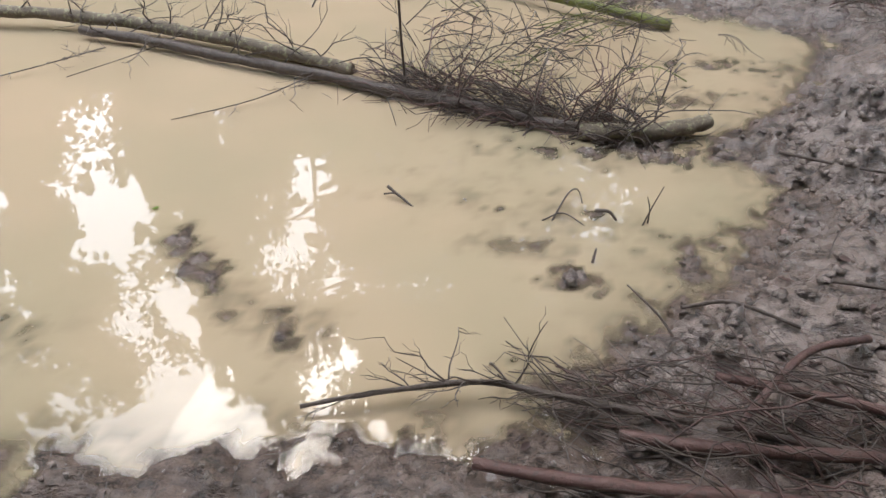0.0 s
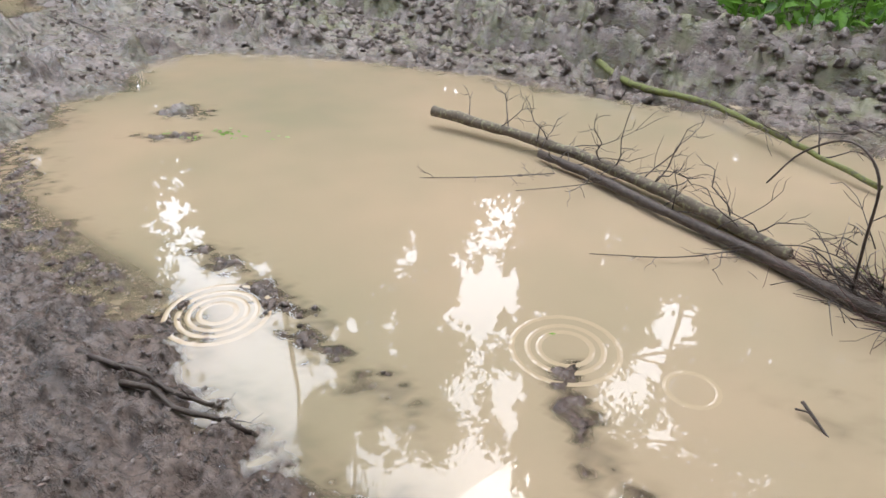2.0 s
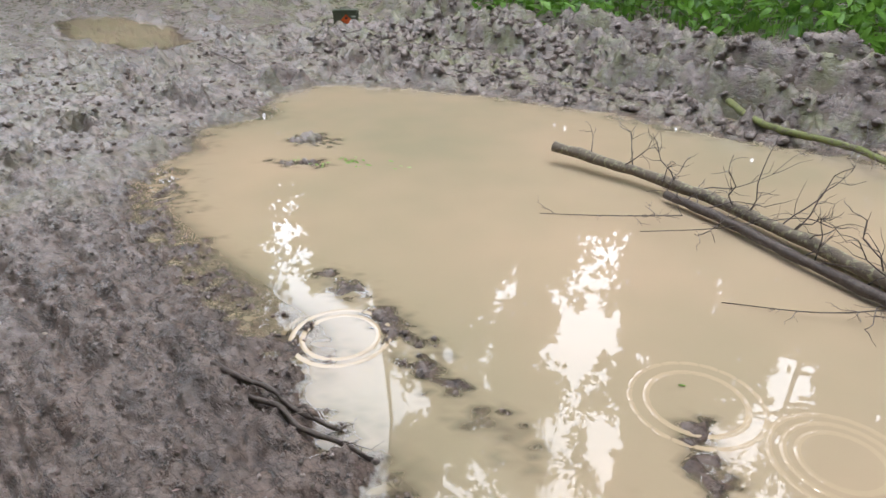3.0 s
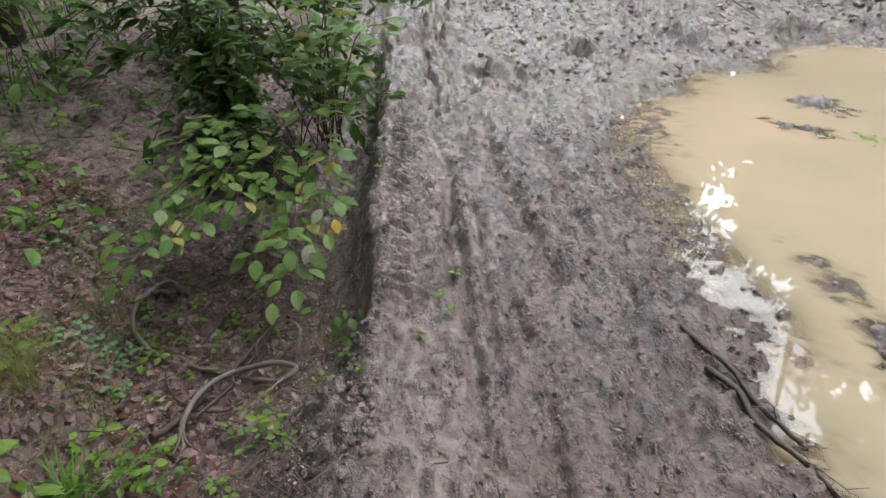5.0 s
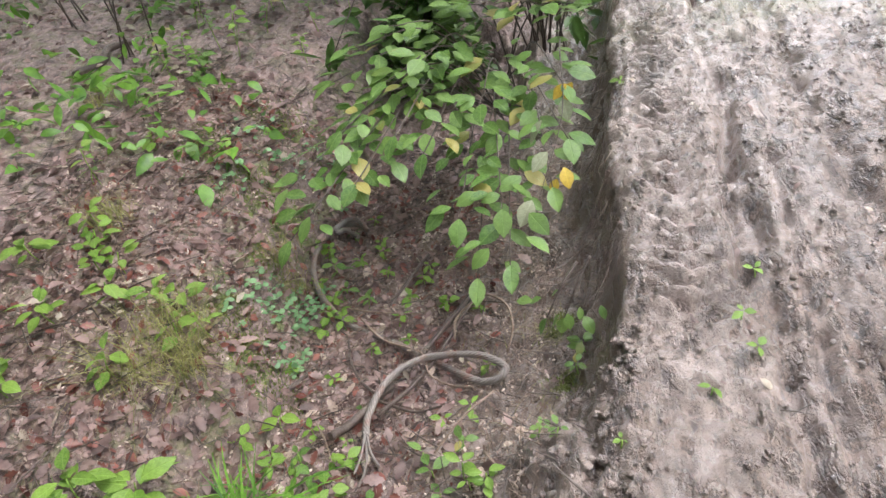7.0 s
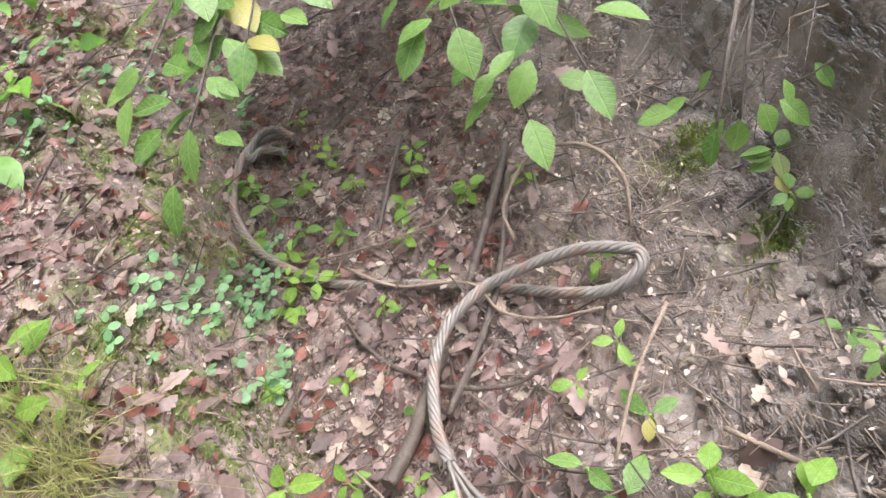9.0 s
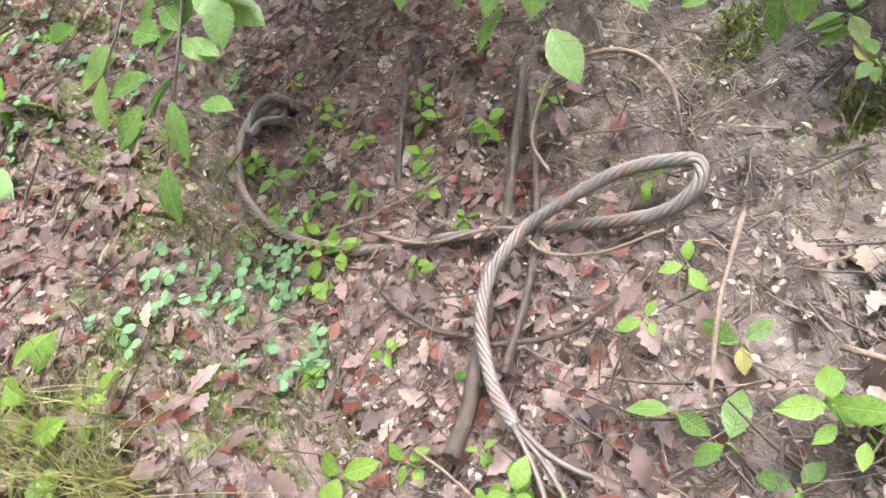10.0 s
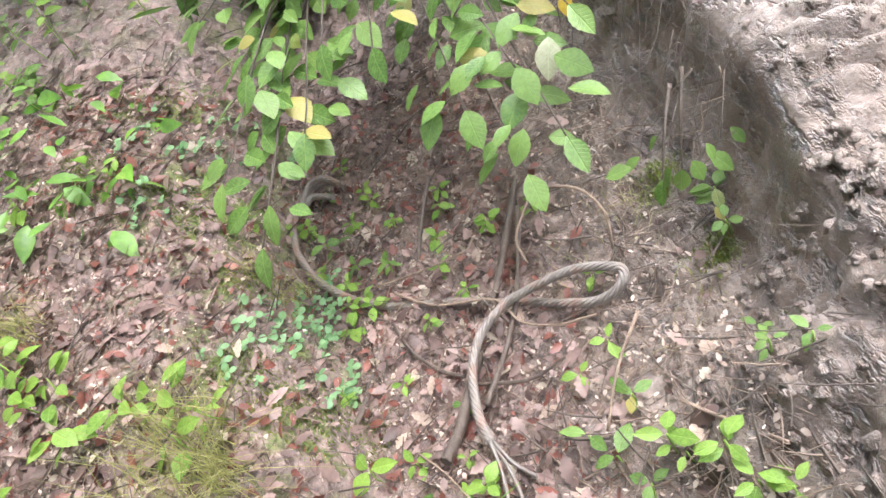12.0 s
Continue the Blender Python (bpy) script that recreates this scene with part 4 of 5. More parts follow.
def tuft(x, y, count, length, rng, label, wide=0.004, flop=1.0, blade=GRASS):
    base = Vector((x, y, height_at(x, y)))
    blades, at = [], 0
    vs, fs = [], []
    for _ in range(count):
        a, L = rng.uniform(0, 6.28), length * rng.uniform(0.5, 1.2)
        out, ox, oy = rng.uniform(0.35, 1.25) * flop, rng.gauss(0, 0.05), rng.gauss(0, 0.05)
        for i in range(5):
            t = i / 4
            r, z = out * L * t ** 1.4, L * (t - 0.55 * out * t * t)
            w = wide * (1 - t * 0.9)
            cx, cy = ox + r * math.cos(a), oy + r * math.sin(a)
            vs += [(cx - w * math.sin(a), cy + w * math.cos(a), z), (cx + w * math.sin(a), cy - w * math.cos(a), z)]
        fs += [(at + i * 2, at + i * 2 + 1, at + i * 2 + 3, at + i * 2 + 2) for i in range(4)]
        at += 10
    me = bpy.data.meshes.new("grass_tuft")
    me.from_pydata(vs, [], fs)
    me.materials.append(blade)
    ob = tagged(new("grass_tuft", me), label, "grass", "grass tufts on the bank", "stuff")
    ob.location = base
    return ob


for x, y, n, L, w in ((-2.58, -1.78, 170, 0.30, 0.0015), (-2.46, -1.86, 110, 0.28, 0.0015), (-2.68, -1.84, 90, 0.26, 0.0015), (-3.10, -2.30, 130, 0.14, 0.0014), (-2.24, -1.49, 46, 0.24, 0.007), (-2.19, -1.53, 30, 0.20, 0.007), (-3.22, -1.76, 130, 0.13, 0.0013), (-3.3, -1.84, 90, 0.12, 0.0013),
                      (-1.95, -1.25, 60, 0.14, 0.002), (-3.0, -0.66, 60, 0.08, 0.0012), (-2.95, -0.88, 40, 0.06, 0.0012), (-2.62, -0.62, 40, 0.06, 0.001), (-4.0, -2.9, 60, 0.15, 0.002)):
    tuft(x, y, n, L, rng, "fine yellow-green grass tuft on the bank" if w < 0.005 else "broad bright green sedge clump on the bank", w, blade=GRASS if w < 0.005 else HERB_LEAF)

# fallen leaves, needles and twigs
def litter_here(x, y, z, g):
    return y < -0.80 - g.uniform(0, 0.3) or (y < -0.6 and g.uniform() < 0.06)


scatter("leaf_litter", OAK_FORMS + OVAL_FORMS, DEAD_LEAF, ground_places(11000, (-4.4, -1.5, -2.7, -0.6), 8, 5, (0.016, 0.050), 0.007, litter_here, 0.5) + ground_places(1500, (-4.6, -1.5, -2.8, -0.7), 18, 4, (0.045, 0.075), 0.012, litter_here, 0.35) + ground_places(8000, (-9, -0.5, -7, -1.3), 9, 5, (0.04, 0.085), 0.01),
        "brown and pinkish fallen oak leaves covering the forest floor", "leaf litter")
scatter("twig_litter", STICKS, STRAW, ground_places(11000, (-4.2, -1.6, -2.6, -0.6), 12, 2, (0.02, 0.09), 0.012, None, 0.2), "thin pine needles and twig bits on litter", "twigs")
scatter("dark_twig_litter", STICKS, WET_BARK, ground_places(4200, (-4.6, -1.4, -2.9, -0.45), 13, 2, (0.04, 0.14), 0.012, None, 0.2), "dark wet twig bits among fallen leaves", "twigs")
scatter("leaf_fragments", OVAL_FORMS, PALE_BITS, ground_places(11000, (-4.2, -1.6, -2.6, -0.6), 14, 3, (0.005, 0.020), 0.014, None, 0.5), "small pale torn leaf bits on the litter", "leaf litter")
scatter("red_leaf_litter", OAK_FORMS + OVAL_FORMS, RED_LEAF, ground_places(2600, (-4.2, -1.6, -2.5, -0.75), 28, 7, (0.016, 0.055), 0.012, litter_here, 0.5), "wet red-brown fallen leaf pieces in the ditch", "leaf litter")
g = np.random.default_rng(19)
moss_tips = []
for cx, cy, r in MOSSY:
    for _ in range(int(9000 * r)):
        x, y = g.normal(cx, r * 0.55), g.normal(cy, r * 0.55)
        moss_tips.append((int(g.integers(2)), x, y, height_at(x, y) - 0.002, g.normal(0, 0.3), -1.1 + g.normal(0, 0.5), g.uniform(0, 6.28), g.uniform(0.010, 0.022)))
scatter("moss_cushion", [leaf_arrays(0.14, 0, fold=0.2, droop=-0.3, n=3), leaf_arrays(0.10, 0, fold=0.3, droop=0.3, n=3)], MOSS_LEAF, moss_tips, "soft yellow-green moss on humps of the ditch bank", "moss")
pale = [leaf_mesh("oak_leaf", PALE_LEAF, w, 1, fold=f, droop=d, n=9, curl=c) for w, f, d, c in ((0.30, 0.3, 0.2, 0.6), (0.34, -0.2, 0.3, -0.8), (0.28, 0.4, 0.1, 1.2))]
for x, y in ((-2.89, -1.42), (-2.70, -1.39), (-2.62, -0.72), (-2.63, -0.97), (-2.50, -1.12), (-2.56, -1.09), (-2.83, -0.94), (-2.78, -1.38), (-2.60, -1.28), (-2.45, -1.10), (-2.36, -1.02), (-3.00, -1.87), (-2.95, -1.92), (-3.15, -1.94),
             (-2.85, -1.98), (-3.25, -2.00), (-2.75, -2.12), (-3.40, -2.22), (-2.50, -1.47), (-2.66, -1.50), (-2.42, -1.24), (-2.90, -1.07), (-3.12, -1.14), (-3.30, -1.22), (-2.36, -0.78), (-2.48, -0.70), (-3.60, -1.32), (-3.50, -2.02), (-3.00, -2.22), (-2.60, -2.02)):
    ob = tagged(new("oak_leaf", rng.choice(pale)), "pale dry fallen oak leaf on the litter", "leaf", "pale fallen leaves")
    ob.matrix_basis = Matrix.Translation((x, y, height_at(x, y) + 0.018)) @ Euler((rng.gauss(0, 0.25), rng.gauss(0, 0.25), rng.uniform(0, 6.28))).to_matrix().to_4x4() @ Matrix.Scale(rng.uniform(0.045, 0.07), 4)


# ---- shrubs at the track's edge ----
def shrub(name, label, base, tips, leaf_size, per, rng, meshes, first=0.3, droop=0.0, arch=0.12):
    root = tagged(new(name), label, "shrub")
    root.location = base
    b = Vector(base)
    for tip in tips:
        end = Vector(tip) - b
        start = Vector((rng.uniform(-0.1, 0.1), rng.uniform(-0.1, 0.1), 0))
        mid = start.lerp(end, 0.5) + Vector((0, 0, arch + end.length * 0.12))
        line = smooth_line([start, mid, end], 8)
        bm = bmesh.new()
        tube(bm, line, [0.0042 * (1 - 0.8 * i / len(line)) + 0.0012 for i in range(len(line))], 5)
        part("branch", bm, WET_BARK, root)
        for k in range(per):
            t = first + (1 - first) * ((k + 0.5) / per) ** 0.65
            i = min(int(t * (len(line) - 1)), len(line) - 2)
            p = line[i]
            d = (line[i + 1] - p).normalized()
            side = d.cross(Vector((0, 0, 1))).normalized() * (1 if k % 2 else -1)
            off = side * rng.uniform(0.02, 0.10)
            way = side * rng.uniform(0.5, 1.1) + d * rng.uniform(0.3, 1.0) + Vector((0, 0, rng.uniform(-0.1, 0.3) - droop * rng.uniform(0.2, 1)))
            put_leaf(rng.choice(meshes), root, (0, 0, 0), p + off + Vector((0, 0, rng.uniform(-0.05, 0.03))), way, leaf_size * rng.uniform(0.65, 1.2), rng)
        put_leaf(rng.choice(meshes), root, (0, 0, 0), line[-1], end.normalized() + Vector((0, 0, -0.6)), leaf_size * 1.1, rng)
    return root


rng = random.Random(3)
shrub("hazel_shrub", "leafy green hazel shrub arching over the ditch", (-4.5, -0.95, -0.35),
      [(-3.07, -1.56, -0.06), (-3.15, -1.50, -0.01), (-3.24, -1.60, 0.05), (-3.28, -1.35, 0.04), (-3.45, -1.22, 0.14), (-3.03, -0.88, -0.19), (-3.02, -0.76, -0.12), (-3.17, -0.95, -0.04), (-3.27, -0.63, 0.02), (-3.42, -0.58, 0.12),
       (-3.60, -0.60, 0.24), (-3.55, -0.90, 0.2), (-3.75, -1.15, 0.3), (-3.62, -1.46, 0.12), (-3.9, -0.68, 0.42), (-4.0, -1.34, 0.35), (-3.8, -1.58, 0.2), (-4.1, -0.58, 0.35), (-4.0, -1.0, 0.42), (-3.50, -1.45, 0.14), (-3.7, -1.30, 0.24), (-3.38, -1.10, 0.1), (-3.9, -1.50, 0.3), (-3.20, -0.80, -0.02)],
      0.092, 16, rng, HAZEL, 0.45)
old_leaves = tagged(new("yellowed_spray"), "yellowed and wilted leaves on a drooping shoot", "shrub")
old_leaves.location = (-3.75, -0.62, 0.20)
bm = bmesh.new()
spray = smooth_line([(-0.35, -0.02, 0.0), (0.0, 0.0, 0.10), (0.30, 0.02, 0.0), (0.55, -0.05, -0.18)], 5)
tube(bm, spray, [0.004 - 0.0002 * i for i in range(len(spray))], 5)
part("branch", bm, WET_BARK, old_leaves)
for k, (wan, at, size) in enumerate(((0, (0.14, 0.05, 0.04), 0.075), (0, (0.17, 0.03, 0.05), 0.07), (0, (0.45, 0.03, -0.12), 0.075), (1, (0.30, -0.05, -0.02), 0.09), (1, (0.38, -0.03, -0.10), 0.085), (1, (0.50, -0.08, -0.22), 0.10), (0, (0.40, 0.0, -0.20), 0.055), (1, (0.22, 0.02, 0.02), 0.08))):
    me = leaf_mesh("old_leaf", WAN_LEAF if wan else YELLOW_LEAF, 0.36, fold=0.1, droop=0.3, tip=1.15)
    put_leaf(me, old_leaves, (0, 0, 0), at, (rng.uniform(0.2, 0.9), rng.uniform(-0.8, 0.5), -0.5), size, rng)
shrub("hazel_shrub", "tall dark green shrub overhanging the track's edge", (-4.75, -0.75, -0.1),
      [(-4.15, -0.55, 0.75), (-4.0, -0.60, 1.0), (-4.3, -0.45, 1.25), (-4.5, -0.9, 1.4), (-4.2, -1.0, 1.05), (-4.6, -0.5, 0.9), (-4.9, -0.6, 1.5), (-4.4, -1.3, 1.2), (-4.7, -1.4, 0.9), (-4.35, -0.52, 0.5), (-5.1, -0.9, 1.3), (-5.2, -0.5, 0.9), (-3.85, -0.28, 0.85), (-4.4, -0.75, 0.7), (-4.2, -0.8, 0.6), (-4.7, -1.0, 0.75), (-4.5, -0.6, 0.4), (-4.9, -1.3, 0.6), (-5.0, -0.7, 0.6)],
      0.11, 21, rng, HAZEL, 0.15, 0.3)
for tip, base in (((-2.83, -0.575, -0.17), (-2.95, -0.47, -0.02)),):
    shrub("hanging_sprig", "small leafy sprig hanging down the cut bank", base, [tip, (tip[0] + 0.03, tip[1] - 0.05, tip[2] + 0.03)], 0.055, 4, rng, HAZEL, 0.5, 0.6, -0.01)

# roots that hang out of the cut edge
roots = tagged(new("root_tangle"), "thin brown roots hanging from the cut track edge", "roots")
for k in range(46):
    x = rng.uniform(-4.3, -2.75)
    p = Vector((x, -0.47 + rng.uniform(-0.03, 0.05), rng.uniform(-0.05, 0.05)))
    q = p + Vector((rng.uniform(-0.15, 0.2), rng.uniform(-0.2, -0.03), rng.uniform(-0.32, -0.08)))
    bm = bmesh.new()
    tube(bm, crooked(p, q, 4, 0.12, rng), [0.0015, 0.0013, 0.0011, 0.001, 0.0008], 4)
    part("root", bm, STRAW if k % 9 == 0 else WET_BARK, roots)

# ---- the forest behind the ditch ----
needle_forms = [stick_form(0.03)]


def conifer(x, y, height, radius, seed, label, lowest=0.02, count=70, size=1.0):
    r = random.Random(seed)
    base = (x, y, height_at(x, y) - 0.05)
    root = tagged(new("spruce"), label, "tree")
    root.location = base
    bm = bmesh.new()
    tube(bm, [(0, 0, 0), (0.02, 0, height * 0.5), (0, 0, height)], [0.05, 0.03, 0.008], 8)
    part("trunk", bm, WET_BARK, root)
    places = []
    bm = bmesh.new()
    for k in range(count):
        t = r.uniform(lowest, 0.98)
        a, L = r.uniform(0, 6.283), radius * (1.05 - t) * r.uniform(0.7, 1.1)
        z = height * t
        tip = (math.cos(a) * L, math.sin(a) * L, z - 0.25 * L)
        tube(bm, [(0, 0, z), (tip[0] * 0.5, tip[1] * 0.5, z), tip], [0.008, 0.006, 0.003], 4)
        for _ in range(60):
            s = r.uniform(0.15, 1)
            places.append((0, tip[0] * s + r.gauss(0, 0.05), tip[1] * s + r.gauss(0, 0.05), z - 0.25 * L * s * s + r.gauss(0, 0.03), r.gauss(0, 0.5), r.gauss(0.2, 0.5), a + r.gauss(0, 0.9), r.uniform(0.05, 0.10) * size))
    part("limb_whorl", bm, WET_BARK, root)
    scatter("needles", [OVAL_FORMS[2]], CROWN_LEAF, places, "", "", "", root)
    return root


conifer(-6.1, -1.55, 6.5, 1.9, 2, "dark green spruce beside the ditch", 0.10, 120, 1.8)
conifer(-5.3, -1.55, 1.2, 0.55, 3, "small dark spruce sapling under the shrub")
conifer(-7.6, -2.4, 4.0, 1.2, 4, "dark green young spruce in the forest")
for k in range(26):
    x, y = rng.uniform(-9.5, -3.4), rng.uniform(-6.5, -2.9)
    h = rng.uniform(1.2, 3.0)
    tips = [(x + rng.uniform(-0.5, 0.5), y + rng.uniform(-0.5, 0.5), rng.uniform(0.3, h)) for _ in range(4)]
    if k < 24:
        shrub("sapling", "thin leafy sapling on the forest floor", (x, y, height_at(x, y)), tips, 0.11, 13, rng, HAZEL if k % 2 else YOUNG, 0.4, 0.2, 0.3)
trunk, _ = fallen_stem("tree", [(-6.1, -4.75, -0.1), (-6.08, -4.72, 1.2), (-6.05, -4.75, 3.0), (-6.1, -4.7, 7.0)], 0.20, 0.12, MOSS_BARK, "upright tree trunk with mossy green foot", "tree")
stick("stump", [(-5.86, -4.05, -0.02), (-5.87, -4.05, 0.10), (-5.86, -4.06, 0.24)], 0.035, 0.03, WET_BARK, "short black rotten stump in the forest", "stump")
stick("dead_branch", [(-4.75, -3.2, 0.10), (-4.6, -3.25, 0.12), (-4.45, -3.2, 0.11), (-4.3, -3.28, 0.10)], 0.02, 0.025, WET_BARK, "short thick branch on the forest floor", "branch")
scatter("forest_undergrowth", OVAL_FORMS, HERB_LEAF, [(k, x, y, z + abs(random.gauss(0.05, 0.12 if y > -3.6 else 0.3)), rx, ry, rz, s) for k, x, y, z, rx, ry, rz, s in ground_places(15000, (-13, -3.4, -12, -2.0), 31, 3, (0.05, 0.13), 0, lambda x, y, z, g: math.sin(x * 2.3 + y) + math.sin(y * 3.1 - x) > 0.2 or y < -4.2, 0.5)],
        "low green undergrowth between the forest trees", "plants")

# ---- the far bank: herbs, box, stone ----
herbs = []
for k, x, y, z, rx, ry, rz, s in ground_places(13000, (-14, 5.5, 7.3, 11.0), 41, 3, (0.08, 0.26), 0, lambda x, y, z, g: y > 7.75 + 0.5 * math.sin(x * 1.1) * 0.4 + 0.25 * math.sin(x * 3.3) - 0.2 * max(0, x + 1) + (x < -8) * 0.35 * (-8 - x) * -0.5, 0.6):
    front = min(1.0, max(0.05, (y - 7.5) / 1.5))
    herbs.append((k, x, y, z + random.uniform(0, 0.15 + 0.9 * front), rx, ry, rz, s))
scatter("bank_herbs", OVAL_FORMS, HERB_LEAF, herbs, "dense bright green nettles and herbs beyond the track", "plants")
scatter("bank_grass", [leaf_arrays(0.04, 0, fold=0.2, droop=-0.4, n=3)], HERB_LEAF, [(0, x, y, z, 0, -1.0 + rx, rz, s) for k, x, y, z, rx, ry, rz, s in ground_places(1500, (-14, 5.5, 7.0, 8.8), 42, 1, (0.12, 0.3), 0, lambda x, y, z, g: y > 7.55 + 0.2 * math.sin(x * 3), 0.3)],
        "long grass blades edging the muddy track", "grass")

OLIVE = paint_material("olive_drab_paint", (0.055, 0.065, 0.036), 0.45)
ORANGE = paint_material("orange_label", (0.80, 0.13, 0.015), 0.5)
INK = paint_material("black_ink", (0.02, 0.02, 0.02), 0.6)
PALE_PRINT = paint_material("pale_stencil", (0.36, 0.38, 0.30), 0.6)


def slab(sx, sy, sz, at=(0, 0, 0), bevel=0.006):
    bm = bmesh.new()
    bmesh.ops.create_cube(bm, size=1)
    bmesh.ops.scale(bm, vec=(sx, sy, sz), verts=bm.verts)
    bmesh.ops.translate(bm, vec=at, verts=bm.verts)
    bmesh.ops.bevel(bm, geom=list(bm.edges), offset=bevel, segments=2, affect="EDGES")
    return bm


def ammunition_box():
    root = tagged(new("ammunition_box"), "olive green steel ammunition box with orange diamond label", "box")
    body = part("body", slab(0.285, 0.15, 0.155, (0, 0, 0.0775)), OLIVE, root)
    for z in (0.04, 0.115):
        part("rib", slab(0.287, 0.154, 0.008, (0, 0, z), 0.003), OLIVE, body)
    part("lid", slab(0.300, 0.162, 0.032, (0, 0, 0.172)), OLIVE, root)
    bm = bmesh.new()
    tube(bm, smooth_line([(-0.06, 0, 0.188), (-0.055, 0, 0.207), (0.055, 0, 0.207), (0.06, 0, 0.188)], 4), 0.005, 6)
    part("handle", bm, OLIVE, root)
    part("latch", slab(0.012, 0.05, 0.07, (0.150, 0, 0.14), 0.003), OLIVE, root, "steel latch")
    bm = bmesh.new()
    v = [bm.verts.new(p) for p in ((0.015, -0.0795, 0.018), (0.078, -0.0795, 0.081), (0.015, -0.0795, 0.144), (-0.048, -0.0795, 0.081))]
    bmesh.ops.solidify(bm, geom=[bm.faces.new(v)], thickness=0.002)
    label = part("hazard_label", bm, ORANGE, root, "orange diamond label")
    part("symbol", slab(0.026, 0.002, 0.022, (0.015, -0.083, 0.098), 0.0005), INK, label)
    part("print_bar", slab(0.05, 0.002, 0.014, (0.105, -0.0795, 0.115), 0.0005), PALE_PRINT, root)
    return root


box = ammunition_box()
box.matrix_basis = pose(-8.74, 5.66, height_at(-8.74, 5.66) - 0.004, 0, 0, 49) @ Matrix.Scale(1.2, 4)

bm = bmesh.new()
bmesh.ops.create_icosphere(bm, subdivisions=3, radius=0.11)
for v in bm.verts:
    v.co = Vector((v.co.x * 0.8, v.co.y * 0.7, v.co.z * 1.0)) * (1 + 0.45 * noise.noise(v.co * 9))
stone = tagged(part("stone", bm, paint_material("dark_wet_stone", (0.075, 0.055, 0.058), 0.5)), "dark purplish wet stone on the mud", "stone")
stone.location = (-1.66, 6.50, height_at(-1.66, 6.50) + 0.06)

# ---- brushwood on the near bank ----
rng = random.Random(77)
near_branch, line_n = fallen_stem("dead_branch", [(-0.42, 1.07, 0.03), (-0.22, 1.115, 0.05), (0.07, 1.16, 0.065), (0.24, 1.13, 0.07), (0.45, 1.085, 0.08), (0.75, 1.03, 0.09), (1.15, 0.96, 0.09), (1.6, 0.93, 0.08)], 0.006, 0.017, WET_BARK,
                                  "long dark dead branch reaching into the puddle", "branch", 8)
add_twigs(near_branch, line_n, 30, 0.19, 0.003, rng, up=0.14, forks=4, lo=0.15, hi=0.7, lean=(-0.9, 0.2, 0))
for pts, r0, r1, mat, label in (([(0.42, 0.99, 0.10), (0.62, 0.965, 0.105), (0.85, 0.965, 0.10), (1.05, 0.975, 0.09), (1.5, 1.0, 0.07)], 0.017, 0.020, RED_BARK, "thick reddish bark stick on the brushwood"),
                                ([(0.05, 0.905, 0.07), (0.25, 0.875, 0.075), (0.50, 0.855, 0.08), (0.9, 0.84, 0.08)], 0.016, 0.020, RED_BARK, "muddy reddish stick at the water's edge"),
                                ([(0.70, 1.175, 0.13), (0.90, 1.13, 0.135), (1.15, 1.08, 0.13), (1.6, 1.0, 0.11)], 0.013, 0.018, RED_BARK, "peeling reddish stick on the brushwood"),
                                ([(0.72, 1.02, 0.11), (0.85, 1.15, 0.15), (1.0, 1.28, 0.14), (1.2, 1.36, 0.11)], 0.010, 0.012, RED_BARK, "bent reddish stick leaning on brushwood"),
                                ([(0.70, 1.50, 0.06), (0.86, 1.52, 0.075), (1.05, 1.44, 0.06)], 0.007, 0.006, WET_BARK, "crooked dark stick on the mud")):
    stick("dead_stick", pts, r0, r1, mat, label, sides=9)
near_brush = tagged(new("brushwood_heap"), "heap of thin dead twigs on the muddy bank", "brushwood")
for k in range(260):
    x = rng.uniform(0.28, 1.75)
    y = 1.06 + rng.gauss(0, 0.12) + 0.08 * (x - 0.6) * rng.random()
    a = rng.gauss(math.pi - 0.25, 0.55)
    L = rng.uniform(0.15, 0.55)
    z = height_at(x, y) + rng.uniform(0.0, 0.11) * min(1, (x - 0.1) / 0.5)
    d = Vector((math.cos(a), math.sin(a), rng.gauss(0, 0.12))) * L
    p = Vector((x, y, z))
    bm = bmesh.new()
    pts = crooked(p - d * 0.5, p + d * 0.5, 5, 0.05, rng, rng.uniform(-0.04, 0.08))
    r = rng.uniform(0.0018, 0.0045)
    tube(bm, pts, [r * (1 - 0.12 * i) for i in range(6)], 5)
    part("twig", bm, RED_BARK if k % 3 == 0 else WET_BARK, near_brush)

